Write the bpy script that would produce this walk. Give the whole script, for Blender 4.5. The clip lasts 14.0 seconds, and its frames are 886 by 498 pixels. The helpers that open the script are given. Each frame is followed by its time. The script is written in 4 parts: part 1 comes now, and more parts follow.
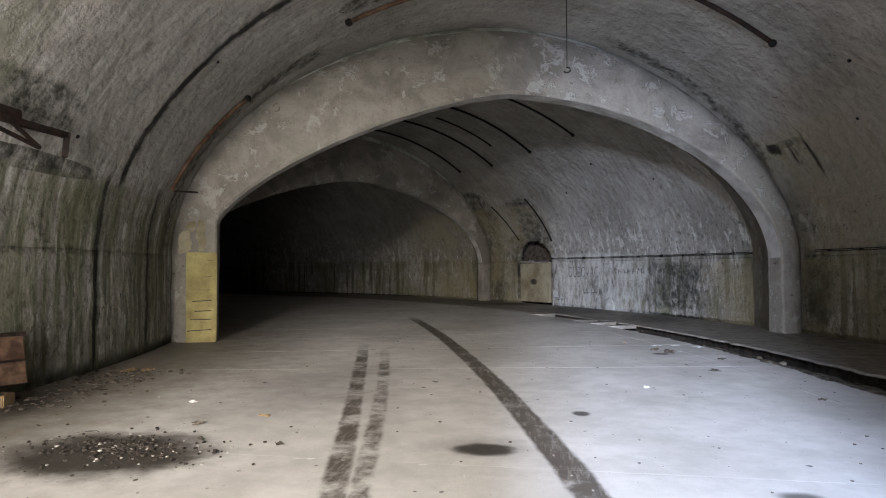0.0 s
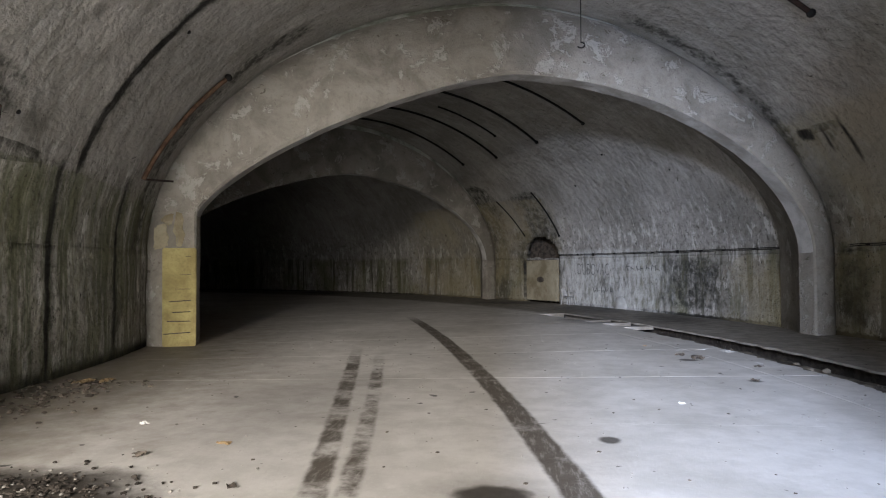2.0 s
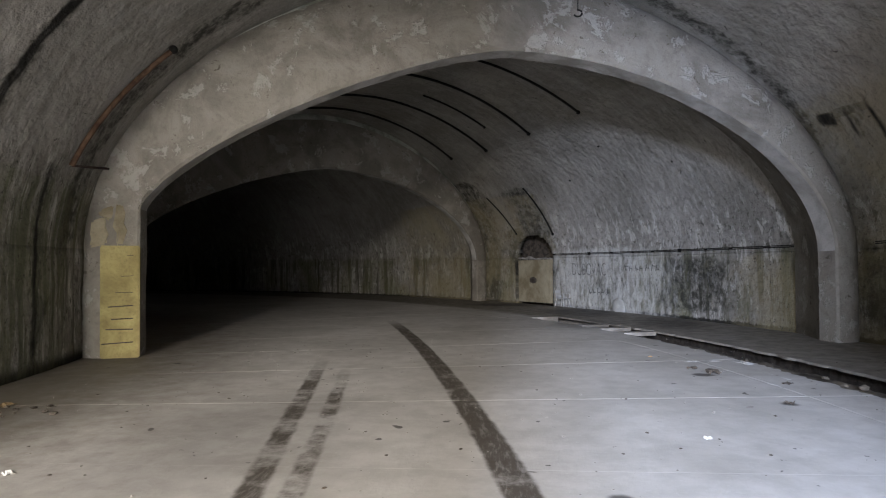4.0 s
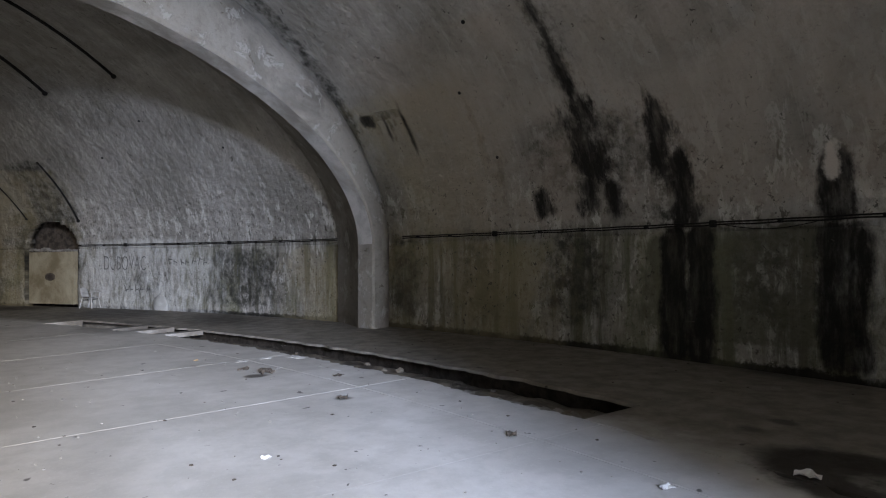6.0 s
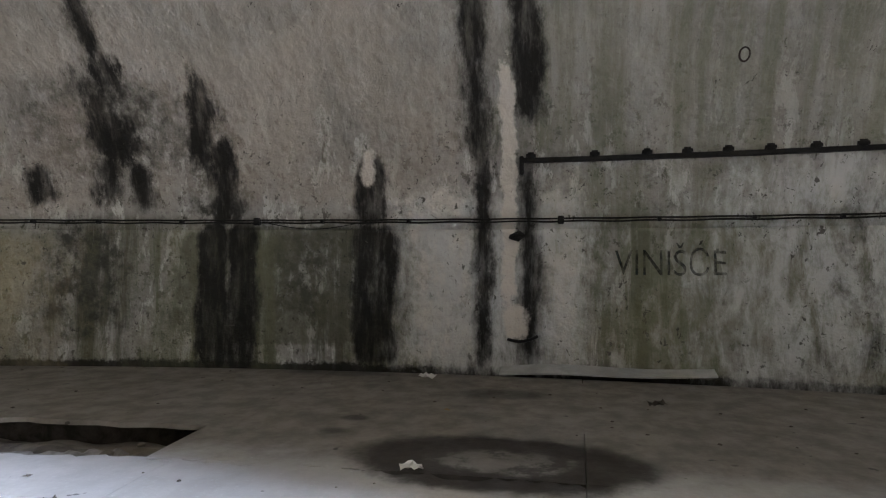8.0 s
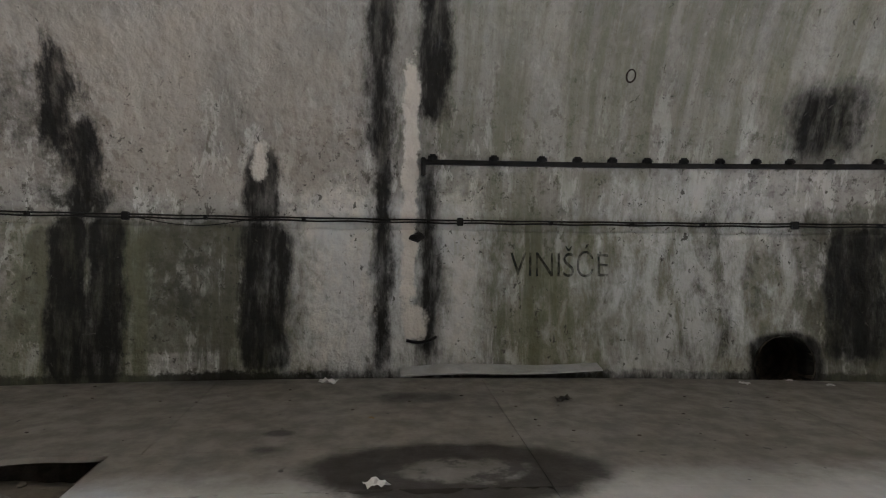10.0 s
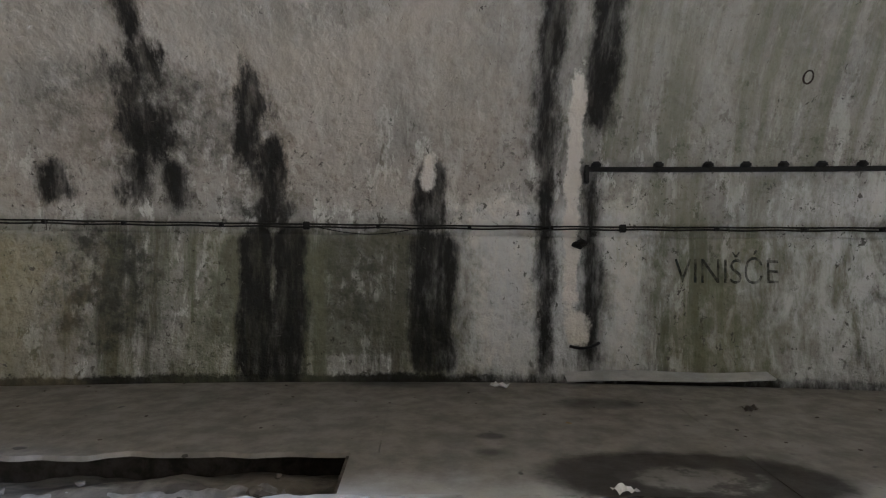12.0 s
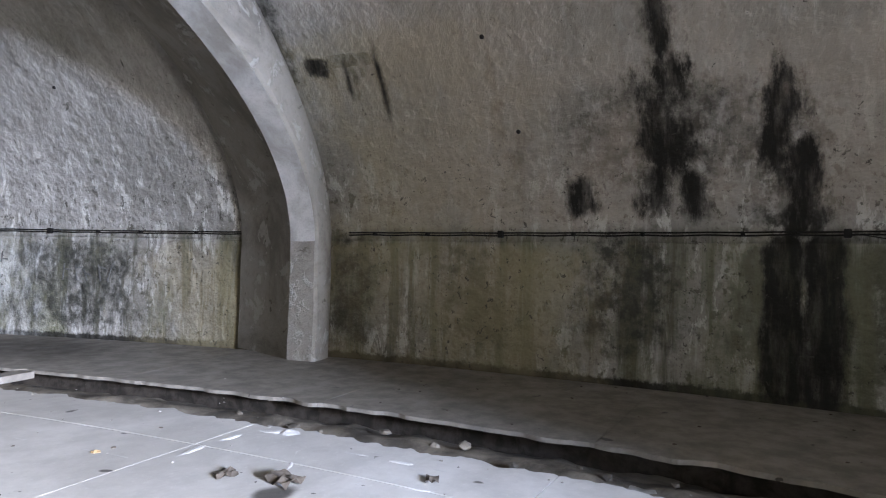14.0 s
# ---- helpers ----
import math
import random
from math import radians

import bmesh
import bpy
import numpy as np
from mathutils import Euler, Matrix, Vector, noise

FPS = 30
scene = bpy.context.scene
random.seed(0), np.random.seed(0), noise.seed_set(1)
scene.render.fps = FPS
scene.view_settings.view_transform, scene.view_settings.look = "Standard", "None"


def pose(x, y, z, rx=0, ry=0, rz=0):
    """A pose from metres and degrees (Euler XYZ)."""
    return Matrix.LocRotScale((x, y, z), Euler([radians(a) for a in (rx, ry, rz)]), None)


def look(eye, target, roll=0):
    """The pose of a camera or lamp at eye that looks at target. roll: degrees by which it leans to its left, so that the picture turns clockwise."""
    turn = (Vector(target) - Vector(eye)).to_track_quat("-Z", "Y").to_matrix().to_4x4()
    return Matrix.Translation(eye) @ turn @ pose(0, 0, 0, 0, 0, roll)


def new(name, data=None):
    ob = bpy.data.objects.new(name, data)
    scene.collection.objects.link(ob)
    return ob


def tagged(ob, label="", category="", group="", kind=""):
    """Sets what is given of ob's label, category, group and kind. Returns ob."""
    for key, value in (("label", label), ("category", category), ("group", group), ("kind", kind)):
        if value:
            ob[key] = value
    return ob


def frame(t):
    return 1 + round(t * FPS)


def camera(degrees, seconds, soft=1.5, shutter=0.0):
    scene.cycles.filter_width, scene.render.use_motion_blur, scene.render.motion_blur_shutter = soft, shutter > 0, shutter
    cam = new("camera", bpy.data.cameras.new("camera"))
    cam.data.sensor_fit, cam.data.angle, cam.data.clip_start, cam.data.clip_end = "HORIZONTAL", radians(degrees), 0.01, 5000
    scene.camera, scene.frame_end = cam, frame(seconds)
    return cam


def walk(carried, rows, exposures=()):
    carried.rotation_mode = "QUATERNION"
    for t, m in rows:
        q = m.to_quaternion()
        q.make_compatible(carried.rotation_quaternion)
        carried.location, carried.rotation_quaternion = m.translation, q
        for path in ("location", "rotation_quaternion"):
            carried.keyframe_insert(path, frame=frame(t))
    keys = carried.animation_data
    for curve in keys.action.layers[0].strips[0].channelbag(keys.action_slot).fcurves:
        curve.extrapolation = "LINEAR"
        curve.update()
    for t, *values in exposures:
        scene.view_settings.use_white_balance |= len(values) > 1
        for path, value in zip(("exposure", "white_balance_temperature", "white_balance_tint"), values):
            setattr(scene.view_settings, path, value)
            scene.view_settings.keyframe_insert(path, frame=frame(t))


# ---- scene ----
cam = camera(71.4, 14.0, soft=1.1)
PATH = [
    (0, (0.829, 0.088, 1.69), (0.53, 2.064, 1.752), -0.1),
    (0.5, (0.718, 0.343, 1.704), (0.407, 2.318, 1.764), -0.1),
    (1, (0.69, 0.669, 1.688), (0.379, 2.644, 1.741), -0.2),
    (1.5, (0.713, 1.017, 1.673), (0.401, 2.992, 1.728), -0.2),
    (2, (0.689, 1.364, 1.663), (0.378, 3.339, 1.718), -0.2),
    (2.2, (0.69, 1.52, 1.642), (0.379, 3.495, 1.701), -0.3),
    (4.3, (0.745, 3.095, 1.666), (0.466, 5.074, 1.721), -0.2),
    (4.5, (0.77, 3.188, 1.675), (0.536, 5.173, 1.732), -0.3),
    (5, (0.854, 3.543, 1.634), (0.92, 5.541, 1.686), 0.1),
    (5.5, (0.855, 3.88, 1.604), (1.434, 5.794, 1.652), -0.1),
    (6, (0.941, 4.207, 1.581), (1.999, 5.903, 1.616), -0.2),
    (6.5, (1.062, 4.396, 1.557), (2.442, 5.843, 1.596), 0.0),
    (7, (1.063, 4.806, 1.51), (2.765, 5.855, 1.553), 0.2),
    (7.5, (1.153, 5.125, 1.513), (3.03, 5.816, 1.553), 0.2),
    (8, (1.179, 5.451, 1.464), (3.133, 5.872, 1.523), 0.3),
    (8.5, (1.182, 5.8, 1.472), (3.174, 5.968, 1.531), 0.5),
    (8.7, (1.189, 5.952, 1.481), (3.187, 6.009, 1.54), 0.3),
    (10.8, (1.214, 6.807, 1.605), (3.208, 6.655, 1.64), 0.5),
    (11, (1.218, 6.948, 1.601), (3.212, 6.796, 1.634), 0.4),
    (11.5, (1.176, 7.358, 1.598), (3.173, 7.266, 1.643), 0.5),
    (12, (1.03, 7.711, 1.653), (3.027, 7.814, 1.69), 0.5),
    (12.5, (0.946, 8.095, 1.663), (2.916, 8.436, 1.694), 0.6),
    (13, (0.868, 8.474, 1.649), (2.76, 9.124, 1.684), 0.8),
    (13.5, (0.724, 8.837, 1.576), (2.454, 9.838, 1.632), 1.1),
    (14, (0.6, 9.141, 1.625), (2.151, 10.403, 1.675), 1.4),
]
walk(cam, [(t, look(eye, target, roll)) for t, eye, target, roll in PATH],
     exposures=[(0, -0.2, 6340, 15), (5, -0.28, 6320, 15), (6.5, -0.15, 6400, 15), (7.5, 0.95, 6300, 15), (8.5, 1.2, 6400, 15), (11, 1.38, 6250, 14), (12.5, 1.2, 6250, 14), (14, 0.9, 6200, 16)])

# ---------------------------------------------------------------- plan of the curved tunnel
CX, CY = -28.2, 5.5          # centre of the bend
RO, RI = 38.0, 22.1          # outer and inner wall
RM, HALF = 30.05, 7.95       # middle of the vault and half its width
SPRING, RISE, POWER = 2.0, 5.9, 1.85
TH0, TH1 = -17.0, 92.0       # portal and far end, degrees round the bend
TRENCH = (33.7, 34.65, 5.4, 27.5)


def at(r, th, z=0.0):
    """A place by its distance from the bend's centre, degrees round it, and height."""
    a = radians(th)
    return Vector((CX + r * math.cos(a), CY + r * math.sin(a), z))


def vault_z(r):
    return SPRING + RISE * max(0.0, 1 - (abs(r - RM) / HALF) ** POWER) ** (1 / POWER)


def profile_points(n):
    """The tunnel's section from the outer foot over the vault to the inner foot."""
    pts = [(RO, SPRING * i / 8) for i in range(8)]
    for i in range(n + 1):
        a = math.pi * i / n
        c, s_ = math.cos(a), math.sin(a)
        pts.append((RM + HALF * math.copysign(abs(c) ** (2 / POWER), c), SPRING + RISE * s_ ** (2 / POWER)))
    pts += [(RM - HALF, SPRING * (7 - i) / 8) for i in range(8)]
    return pts


# ---------------------------------------------------------------- world and light
world = bpy.data.worlds.new("sky")
scene.world = world
world.use_nodes = True
wn = world.node_tree.nodes
sky = wn.new("ShaderNodeTexSky")
sky.sky_type, sky.sun_disc = "NISHITA", False
sky.sun_elevation, sky.sun_rotation = radians(38), radians(250)
world.node_tree.links.new(sky.outputs[0], wn["Background"].inputs[0])
wn["Background"].inputs[1].default_value = 0.08
scene.view_settings.exposure = 0.0


def area_lamp(name, place, target, width, height, power, colour, spread):
    data = bpy.data.lights.new(name, "AREA")
    data.shape, data.size, data.size_y = "RECTANGLE", width, height
    data.energy, data.color, data.spread = power, colour, radians(spread)
    ob = new(name, data)
    ob.matrix_world = look(place, target)
    return ob


# a cool lamp stands in for skylight through the tall gap of the portal; the warm lamp behind the low gap is added
SKY_PLACE = Vector((1.1, -10.5, 5.6))
WARM_PLACE = Vector((-1.5, -12.0, 6.2))
area_lamp("portal_skylight", SKY_PLACE, SKY_PLACE + Vector((0.10, 1.0, -0.16)), 1.0, 4.0, 18800, (0.60, 0.735, 1.0), 180)
area_lamp("warm_beam_lamp", WARM_PLACE, WARM_PLACE + Vector((0.0, 1.0, -0.16)), 2.6, 3.0, 11000, (1.0, 0.94, 0.83), 180)
# added fill lamp that brightens the inner wall and vault
area_lamp("vault_fill", at(28.0, TH0 + 0.7, 1.9), at(24.0, TH0 + 17, 5.0), 3.0, 3.2, 600, (1.0, 0.965, 0.90), 140)

# ---------------------------------------------------------------- materials


class Nodes:
    """Short hand for building node materials."""

    def __init__(self, name):
        self.mat = bpy.data.materials.new(name)
        self.mat.use_nodes = True
        self.tree = self.mat.node_tree
        self.bsdf = self.tree.nodes["Principled BSDF"]

    def put(self, value, socket):
        if isinstance(value, (int, float)):
            socket.default_value = value
        elif isinstance(value, tuple):
            socket.default_value = (*value, 1)[:len(socket.default_value)]
        else:
            self.tree.links.new(value, socket)

    def math(self, op, a, b=0.0, clamp=False):
        n = self.tree.nodes.new("ShaderNodeMath")
        n.operation, n.use_clamp = op, clamp
        self.put(a, n.inputs[0])
        self.put(b, n.inputs[1])
        return n.outputs[0]

    def mix(self, f, a, b, blend="MIX"):
        n = self.tree.nodes.new("ShaderNodeMix")
        n.data_type, n.blend_type = "RGBA", blend
        self.put(f, n.inputs[0])
        self.put(a, n.inputs[6])
        self.put(b, n.inputs[7])
        return n.outputs[2]

    def coord(self, kind="Object", scale=(1, 1, 1)):
        n = self.tree.nodes.new("ShaderNodeTexCoord")
        m = self.tree.nodes.new("ShaderNodeMapping")
        m.inputs["Scale"].default_value = scale
        self.put(n.outputs[kind], m.inputs["Vector"])
        return m.outputs[0]

    def noise(self, vec, scale, detail=4.0, rough=0.55, distort=0.0):
        n = self.tree.nodes.new("ShaderNodeTexNoise")
        n.inputs["Scale"].default_value, n.inputs["Detail"].default_value = scale, detail
        n.inputs["Roughness"].default_value, n.inputs["Distortion"].default_value = rough, distort
        self.put(vec, n.inputs["Vector"])
        return n.outputs[0]

    def ramp(self, value, lo, hi, a=0.0, b=1.0):
        n = self.tree.nodes.new("ShaderNodeMapRange")
        n.interpolation_type = "SMOOTHSTEP"
        for i, v in enumerate((value, lo, hi, a, b)):
            self.put(v, n.inputs[i])
        return n.outputs[0]

    def bump(self, height, strength, distance):
        n = self.tree.nodes.new("ShaderNodeBump")
        n.inputs["Strength"].default_value, n.inputs["Distance"].default_value = strength, distance
        self.put(height, n.inputs["Height"])
        self.put(n.outputs[0], self.bsdf.inputs["Normal"])

    def split(self, vec):
        n = self.tree.nodes.new("ShaderNodeSeparateXYZ")
        self.put(vec, n.inputs[0])
        return n.outputs

    def done(self, colour, rough=0.85, metal=0.0):
        self.put(colour, self.bsdf.inputs["Base Color"])
        self.put(rough, self.bsdf.inputs["Roughness"])
        self.put(metal, self.bsdf.inputs["Metallic"])
        self.bsdf.inputs["Specular IOR Level"].default_value = 0.2
        return self.mat


# Stains of the lining: (u from, u to, v from, v to, softness, raggedness), metres along the outer wall and up the section.
BLACK_RUNS = (
    (1.10, 1.48, 2.9, 6.6, 0.10, 0.16), (1.10, 1.36, 0.1, 3.1, 0.08, 0.14), (0.34, 0.80, 3.45, 6.6, 0.09, 0.16), (0.44, 0.74, 0.1, 3.0, 0.12, 0.14),
    (2.46, 3.14, 0.05, 2.12, 0.09, 0.16), (2.60, 3.06, 2.0, 2.98, 0.07, 0.12), (4.56, 5.07, -0.1, 2.12, 0.06, 0.10), (4.98, 5.50, -0.1, 2.12, 0.06, 0.10),
    (6.16, 6.48, 2.36, 2.98, 0.08, 0.14), (6.62, 7.04, 2.36, 3.1, 0.10, 0.2), (6.3, 6.95, 3.0, 4.5, 0.20, 0.65), (6.56, 6.76, 4.3, 6.4, 0.10, 0.22), 
    (7.66, 8.10, 2.40, 2.95, 0.10, 0.2), (-5.3, -4.3, 3.05, 4.1, 0.35, 0.35), (-5.9, -4.95, 0.2, 2.15, 0.15, 0.25),
    (10.84, 10.94, 4.05, 5.1, 0.05, 0.06), (11.43, 11.52, 4.45, 5.1, 0.05, 0.06), (11.85, 12.12, 4.86, 5.12, 0.08, 0.25), (6.62, 6.84, 22.3, 25.6, 0.06, 0.10), (7.28, 7.52, 17.8, 22.4, 0.06, 0.10), (10.3, 10.45, 22.4, 25.4, 0.08, 0.10),
    (-4.95, -3.95, -0.2, 0.62, 0.08, 0.10), (4.84, 5.28, 2.05, 3.35, 0.10, 0.28), (5.1, 5.5, 3.0, 4.2, 0.12, 0.35), (27.9, 28.05, 0.0, 2.0, 0.05, 0.05),
)
SMUDGES = (
    (5.05, 5.55, 2.1, 4.25, 0.14, 0.4), (4.78, 5.15, 2.1, 3.5, 0.12, 0.4), (5.7, 7.8, 2.8, 4.2, 0.5, 0.9), (6.6, 7.9, 0.4, 2.05, 0.3, 0.5),
    (9.0, 10.1, 0.3, 1.98, 0.35, 0.5), (3.3, 4.5, 0.6, 2.0, 0.3, 0.5), (-3.9, -2.9, 0.2, 2.5, 0.3, 0.6), (11.4, 12.4, 0.2, 2.1, 0.2, 0.4),
    (6.5, 6.8, 4.3, 6.4, 0.12, 0.3), (10.85, 12.15, 4.94, 5.16, 0.06, 0.3), (11.12, 11.2, 4.8, 5.1, 0.04, 0.06), (11.7, 11.78, 4.65, 5.1, 0.04, 0.06), (12.02, 12.12, 4.7, 5.1, 0.05, 0.08), (8.98, 9.1, 3.6, 5.1, 0.05, 0.12), (8.72, 8.86, 2.85, 3.7, 0.05, 0.12), (10.83, 10.95, 4.05, 5.1, 0.05, 0.08), (11.3, 11.4, 4.5, 5.1, 0.05, 0.08), (11.8, 11.9, 4.7, 5.1, 0.05, 0.08),
    (6.55, 6.95, 22.3, 25.6, 0.14, 0.18), (7.2, 7.6, 17.8, 22.6, 0.14, 0.16), (10.2, 10.7, 22.2, 25.6, 0.2, 0.25), (8.9, 10.0, 16.0, 17.0, 0.12, 0.5),
    (12.4, 12.75, 4.5, 10.0, 0.15, 0.3), (10.85, 12.1, 4.98, 5.12, 0.05, 0.10), (11.7, 12.6, 17.5, 23.5, 0.30, 0.5), (1.0, 5.8, 22.2, 22.5, 0.12, 0.2), (1.2, 4.2, 21.2, 22.0, 0.4, 0.6),
    (25.6, 27.4, 3.0, 5.2, 0.6, 0.9), (21.2, 23.2, 0.2, 1.2, 0.35, 0.7), (16.6, 19.6, 0.2, 1.9, 0.5, 0.9), (25.4, 28.4, 1.2, 3.4, 0.3, 0.6), (29.0, 31.0, 0.0, 6.0, 0.5, 0.9),
)
PALE = (
    (0.76, 0.95, 0.9, 4.3, 0.03, 0.06), (0.62, 0.92, 0.48, 0.95, 0.05, 0.08), (2.78, 2.96, 2.65, 3.1, 0.04, 0.06), (-3.33, -3.12, 2.24, 2.62, 0.05, 0.08),
    (1.35, 2.35, 0.15, 2.6, 0.35, 0.7), (1.42, 1.62, 0.5, 0.72, 0.04, 0.05), (-0.1, 0.3, 0.2, 2.6, 0.2, 0.3),
)


DAMP = ((2.3, 5.9, 0.32, 2.06, 0.16, 0.35), (-7.5, -4.4, -0.3, 2.4, 0.5, 0.8))
BROWNED = ((1.6, 6.2, 2.4, 6.5, 0.9, 1.4), (6.5, 11.0, 2.2, 6.5, 0.9, 1.4))
# yellowed render; the first row also paints warm light on the far wall
YELLOWED_AND_LIT = ((25.9, 36.0, -0.5, 5.0, 1.2, 1.8), (7.8, 13.2, -0.3, 2.0, 0.8, 1.0), (13.6, 16.5, -0.3, 2.0, 0.6, 1.0), (9.0, 12.5, 2.0, 5.5, 1.2, 1.4))
GREENED = ((-6.5, 0.9, 2.9, 6.5, 0.8, 1.2), (-3.6, 0.5, 0.1, 2.9, 0.6, 1.0), (-2.0, 12.0, 22.4, 26.5, 0.6, 1.0), (4.0, 6.4, -0.4, 2.0, 0.5, 0.8), (0.9, 2.2, 20.0, 22.0, 0.3, 0.5))
# first row paints the lit patch of the far wall, the others pale render
WASHED_AND_LIT = ((19.5, 26.0, -0.5, 2.3, 1.2, 1.6), (-4.2, -1.8, 0.0, 2.8, 0.9, 1.6), (-0.2, 2.4, 0.0, 2.4, 0.6, 1.2))


def lining_material():
    """Old cement render on the walls and vault: algae low down, soot, damp runs, pale lime."""
    n = Nodes("lining")
    o = n.coord()
    uv = n.coord("UV")
    u, v, _ = n.split(uv)
    blotch = n.noise(o, 0.55, 6, 0.62, 0.5)
    grain = n.noise(o, 7.0, 7, 0.68)
    pores = n.noise(o, 26.0, 4, 0.7)
    low = n.math("MAXIMUM", n.ramp(v, 1.9, 2.3, 1.0, 0.0), n.ramp(v, 22.2, 22.8, 0.0, 1.0))
    rough_coat = n.math("MAXIMUM", n.ramp(v, 2.4, 4.6, 1.0, 0.25), n.ramp(v, 21.4, 22.6))
    base = n.mix(n.ramp(blotch, 0.34, 0.66), (0.25, 0.24, 0.215), (0.37, 0.352, 0.322))
    base = n.mix(n.math("MULTIPLY", n.ramp(grain, 0.34, 0.52, 0.55, 0.0), rough_coat), base, (0.09, 0.085, 0.072))
    base = n.mix(n.ramp(pores, 0.58, 0.64, 0.0, 0.22), base, (0.08, 0.075, 0.064))
    lime = n.noise(n.coord("UV", (1.5, 0.55, 1)), 2.2, 8, 0.74, 0.3)
    base = n.mix(n.math("MULTIPLY", n.ramp(lime, 0.53, 0.58), n.math("MULTIPLY", rough_coat, 0.85)), base, (0.53, 0.515, 0.475))
    flecks = n.noise(n.coord("UV", (1.0, 0.7, 1)), 5.0, 6, 0.72, 0.2)
    base = n.mix(n.math("MULTIPLY", n.ramp(flecks, 0.575, 0.62), n.math("MULTIPLY", rough_coat, 0.8)), base, (0.065, 0.061, 0.048))
    spatter = n.noise(n.coord("UV", (1.3, 0.8, 1)), 2.6, 3, 0.6, 0.6)
    base = n.mix(n.ramp(spatter, 0.70, 0.735, 0.0, 0.8), base, (0.075, 0.07, 0.056))
    base = n.mix(n.ramp(n.noise(o, 1.9, 6, 0.7, 0.6), 0.54, 0.68, 0.0, 0.4), base, (0.41, 0.40, 0.375))
    # weather streaks down the section, strong on the walls and faint on the vault
    streak = n.noise(n.coord("UV", (2.6, 0.20, 1)), 1.0, 7, 0.66)
    base = n.mix(n.math("MULTIPLY", n.ramp(streak, 0.47, 0.60), n.math("ADD", n.math("MULTIPLY", low, 0.72), 0.16), clamp=True), base, (0.085, 0.082, 0.060))
    pale_streak = n.noise(n.coord("UV", (7.0, 0.5, 1)), 1.3, 5, 0.7)
    base = n.mix(n.math("MULTIPLY", n.ramp(pale_streak, 0.58, 0.68), n.math("ADD", n.math("MULTIPLY", low, 0.3), 0.25)), base, (0.47, 0.46, 0.43))
    green = n.math("MULTIPLY", n.ramp(n.noise(n.coord("UV", (0.6, 0.35, 1)), 1.0, 5, 0.6, 0.4), 0.42, 0.64), low)
    base = n.mix(n.math("MULTIPLY", green, 0.6), base, (0.135, 0.135, 0.062))
    # a band of dirt along the foot of the walls, near-black to paint the gutter's shade too
    foot = n.math("MAXIMUM", n.ramp(n.math("ADD", v, n.math("MULTIPLY", grain, 0.25)), 0.15, 0.22, 1.0, 0.0), n.ramp(v, 25.3, 25.5))
    base = n.mix(n.math("MULTIPLY", foot, 0.93), base, (0.016, 0.015, 0.012))
    wob = n.math("SUBTRACT", n.noise(n.coord("UV", (1.6, 0.7, 1)), 1.6, 7, 0.72), 0.5)
    wob2 = n.math("SUBTRACT", n.noise(n.coord("UV", (1.4, 1.0, 1)), 3.1, 7, 0.72), 0.5)

    def masks(rows, w):
        total = None
        for u0, u1, v0, v1, soft, rag in rows:
            half, end = (u1 - u0) / 2, min(0.28, (v1 - v0) * 0.3)
            du = n.math("SUBTRACT", u, (u0 + u1) / 2)
            dv = n.math("SUBTRACT", n.math("ABSOLUTE", n.math("SUBTRACT", v, (v0 + v1) / 2)), (v1 - v0) / 2 - end)
            cap = n.math("MULTIPLY", n.math("MAXIMUM", dv, 0.0), half / end)
            far = n.math("SQRT", n.math("ADD", n.math("MULTIPLY", du, du), n.math("MULTIPLY", cap, cap)))
            d = n.math("ADD", n.math("SUBTRACT", far, half), n.math("MULTIPLY", w, rag * 3.4 + 0.12))
            m = n.ramp(d, -soft, soft, 1.0, 0.0)
            total = m if total is None else n.math("MAXIMUM", total, m)
        return total

    smudge = n.math("MULTIPLY", masks(SMUDGES, wob2), n.ramp(n.noise(o, 4.0, 6, 0.7), 0.36, 0.62, 0.25, 0.95))
    base = n.mix(smudge, base, (0.040, 0.040, 0.032))
    base = n.mix(n.math("MULTIPLY", masks(PALE, wob2), n.ramp(grain, 0.3, 0.6, 0.5, 1.0)), base, (0.60, 0.56, 0.49))
    base = n.mix(n.math("MULTIPLY", masks(YELLOWED_AND_LIT, wob), n.ramp(blotch, 0.34, 0.62, 0.12, 0.6)), base, (0.29, 0.25, 0.15))
    base = n.mix(n.math("MULTIPLY", masks(DAMP, wob2), n.ramp(lime, 0.40, 0.62, 0.85, 0.35)), base, (0.095, 0.094, 0.066))
    base = n.mix(n.math("MULTIPLY", masks(BROWNED, wob), n.ramp(blotch, 0.34, 0.62, 0.15, 0.6)), base, (0.33, 0.285, 0.235))
    base = n.mix(n.math("MULTIPLY", masks(GREENED, wob), n.ramp(streak, 0.40, 0.60, 0.15, 0.55)), base, (0.15, 0.155, 0.095))
    washed_and_lit = n.math("MULTIPLY", masks(WASHED_AND_LIT, wob), n.ramp(lime, 0.36, 0.58, 0.12, 0.85))
    base = n.mix(washed_and_lit, base, (0.50, 0.50, 0.475))
    pits = n.ramp(n.noise(n.coord("UV", (1.0, 0.8, 1)), 9.0, 4, 0.75, 0.4), 0.60, 0.64)
    base = n.mix(n.math("MULTIPLY", n.math("MULTIPLY", pits, rough_coat), n.ramp(n.noise(o, 1.1, 4, 0.6), 0.42, 0.58, 0.15, 0.85)), base, (0.05, 0.047, 0.038))
    black = n.math("MULTIPLY", masks(BLACK_RUNS, wob), n.ramp(n.noise(n.coord("UV", (3.5, 0.7, 1)), 1.6, 6, 0.7), 0.30, 0.57, 0.68, 1.0))
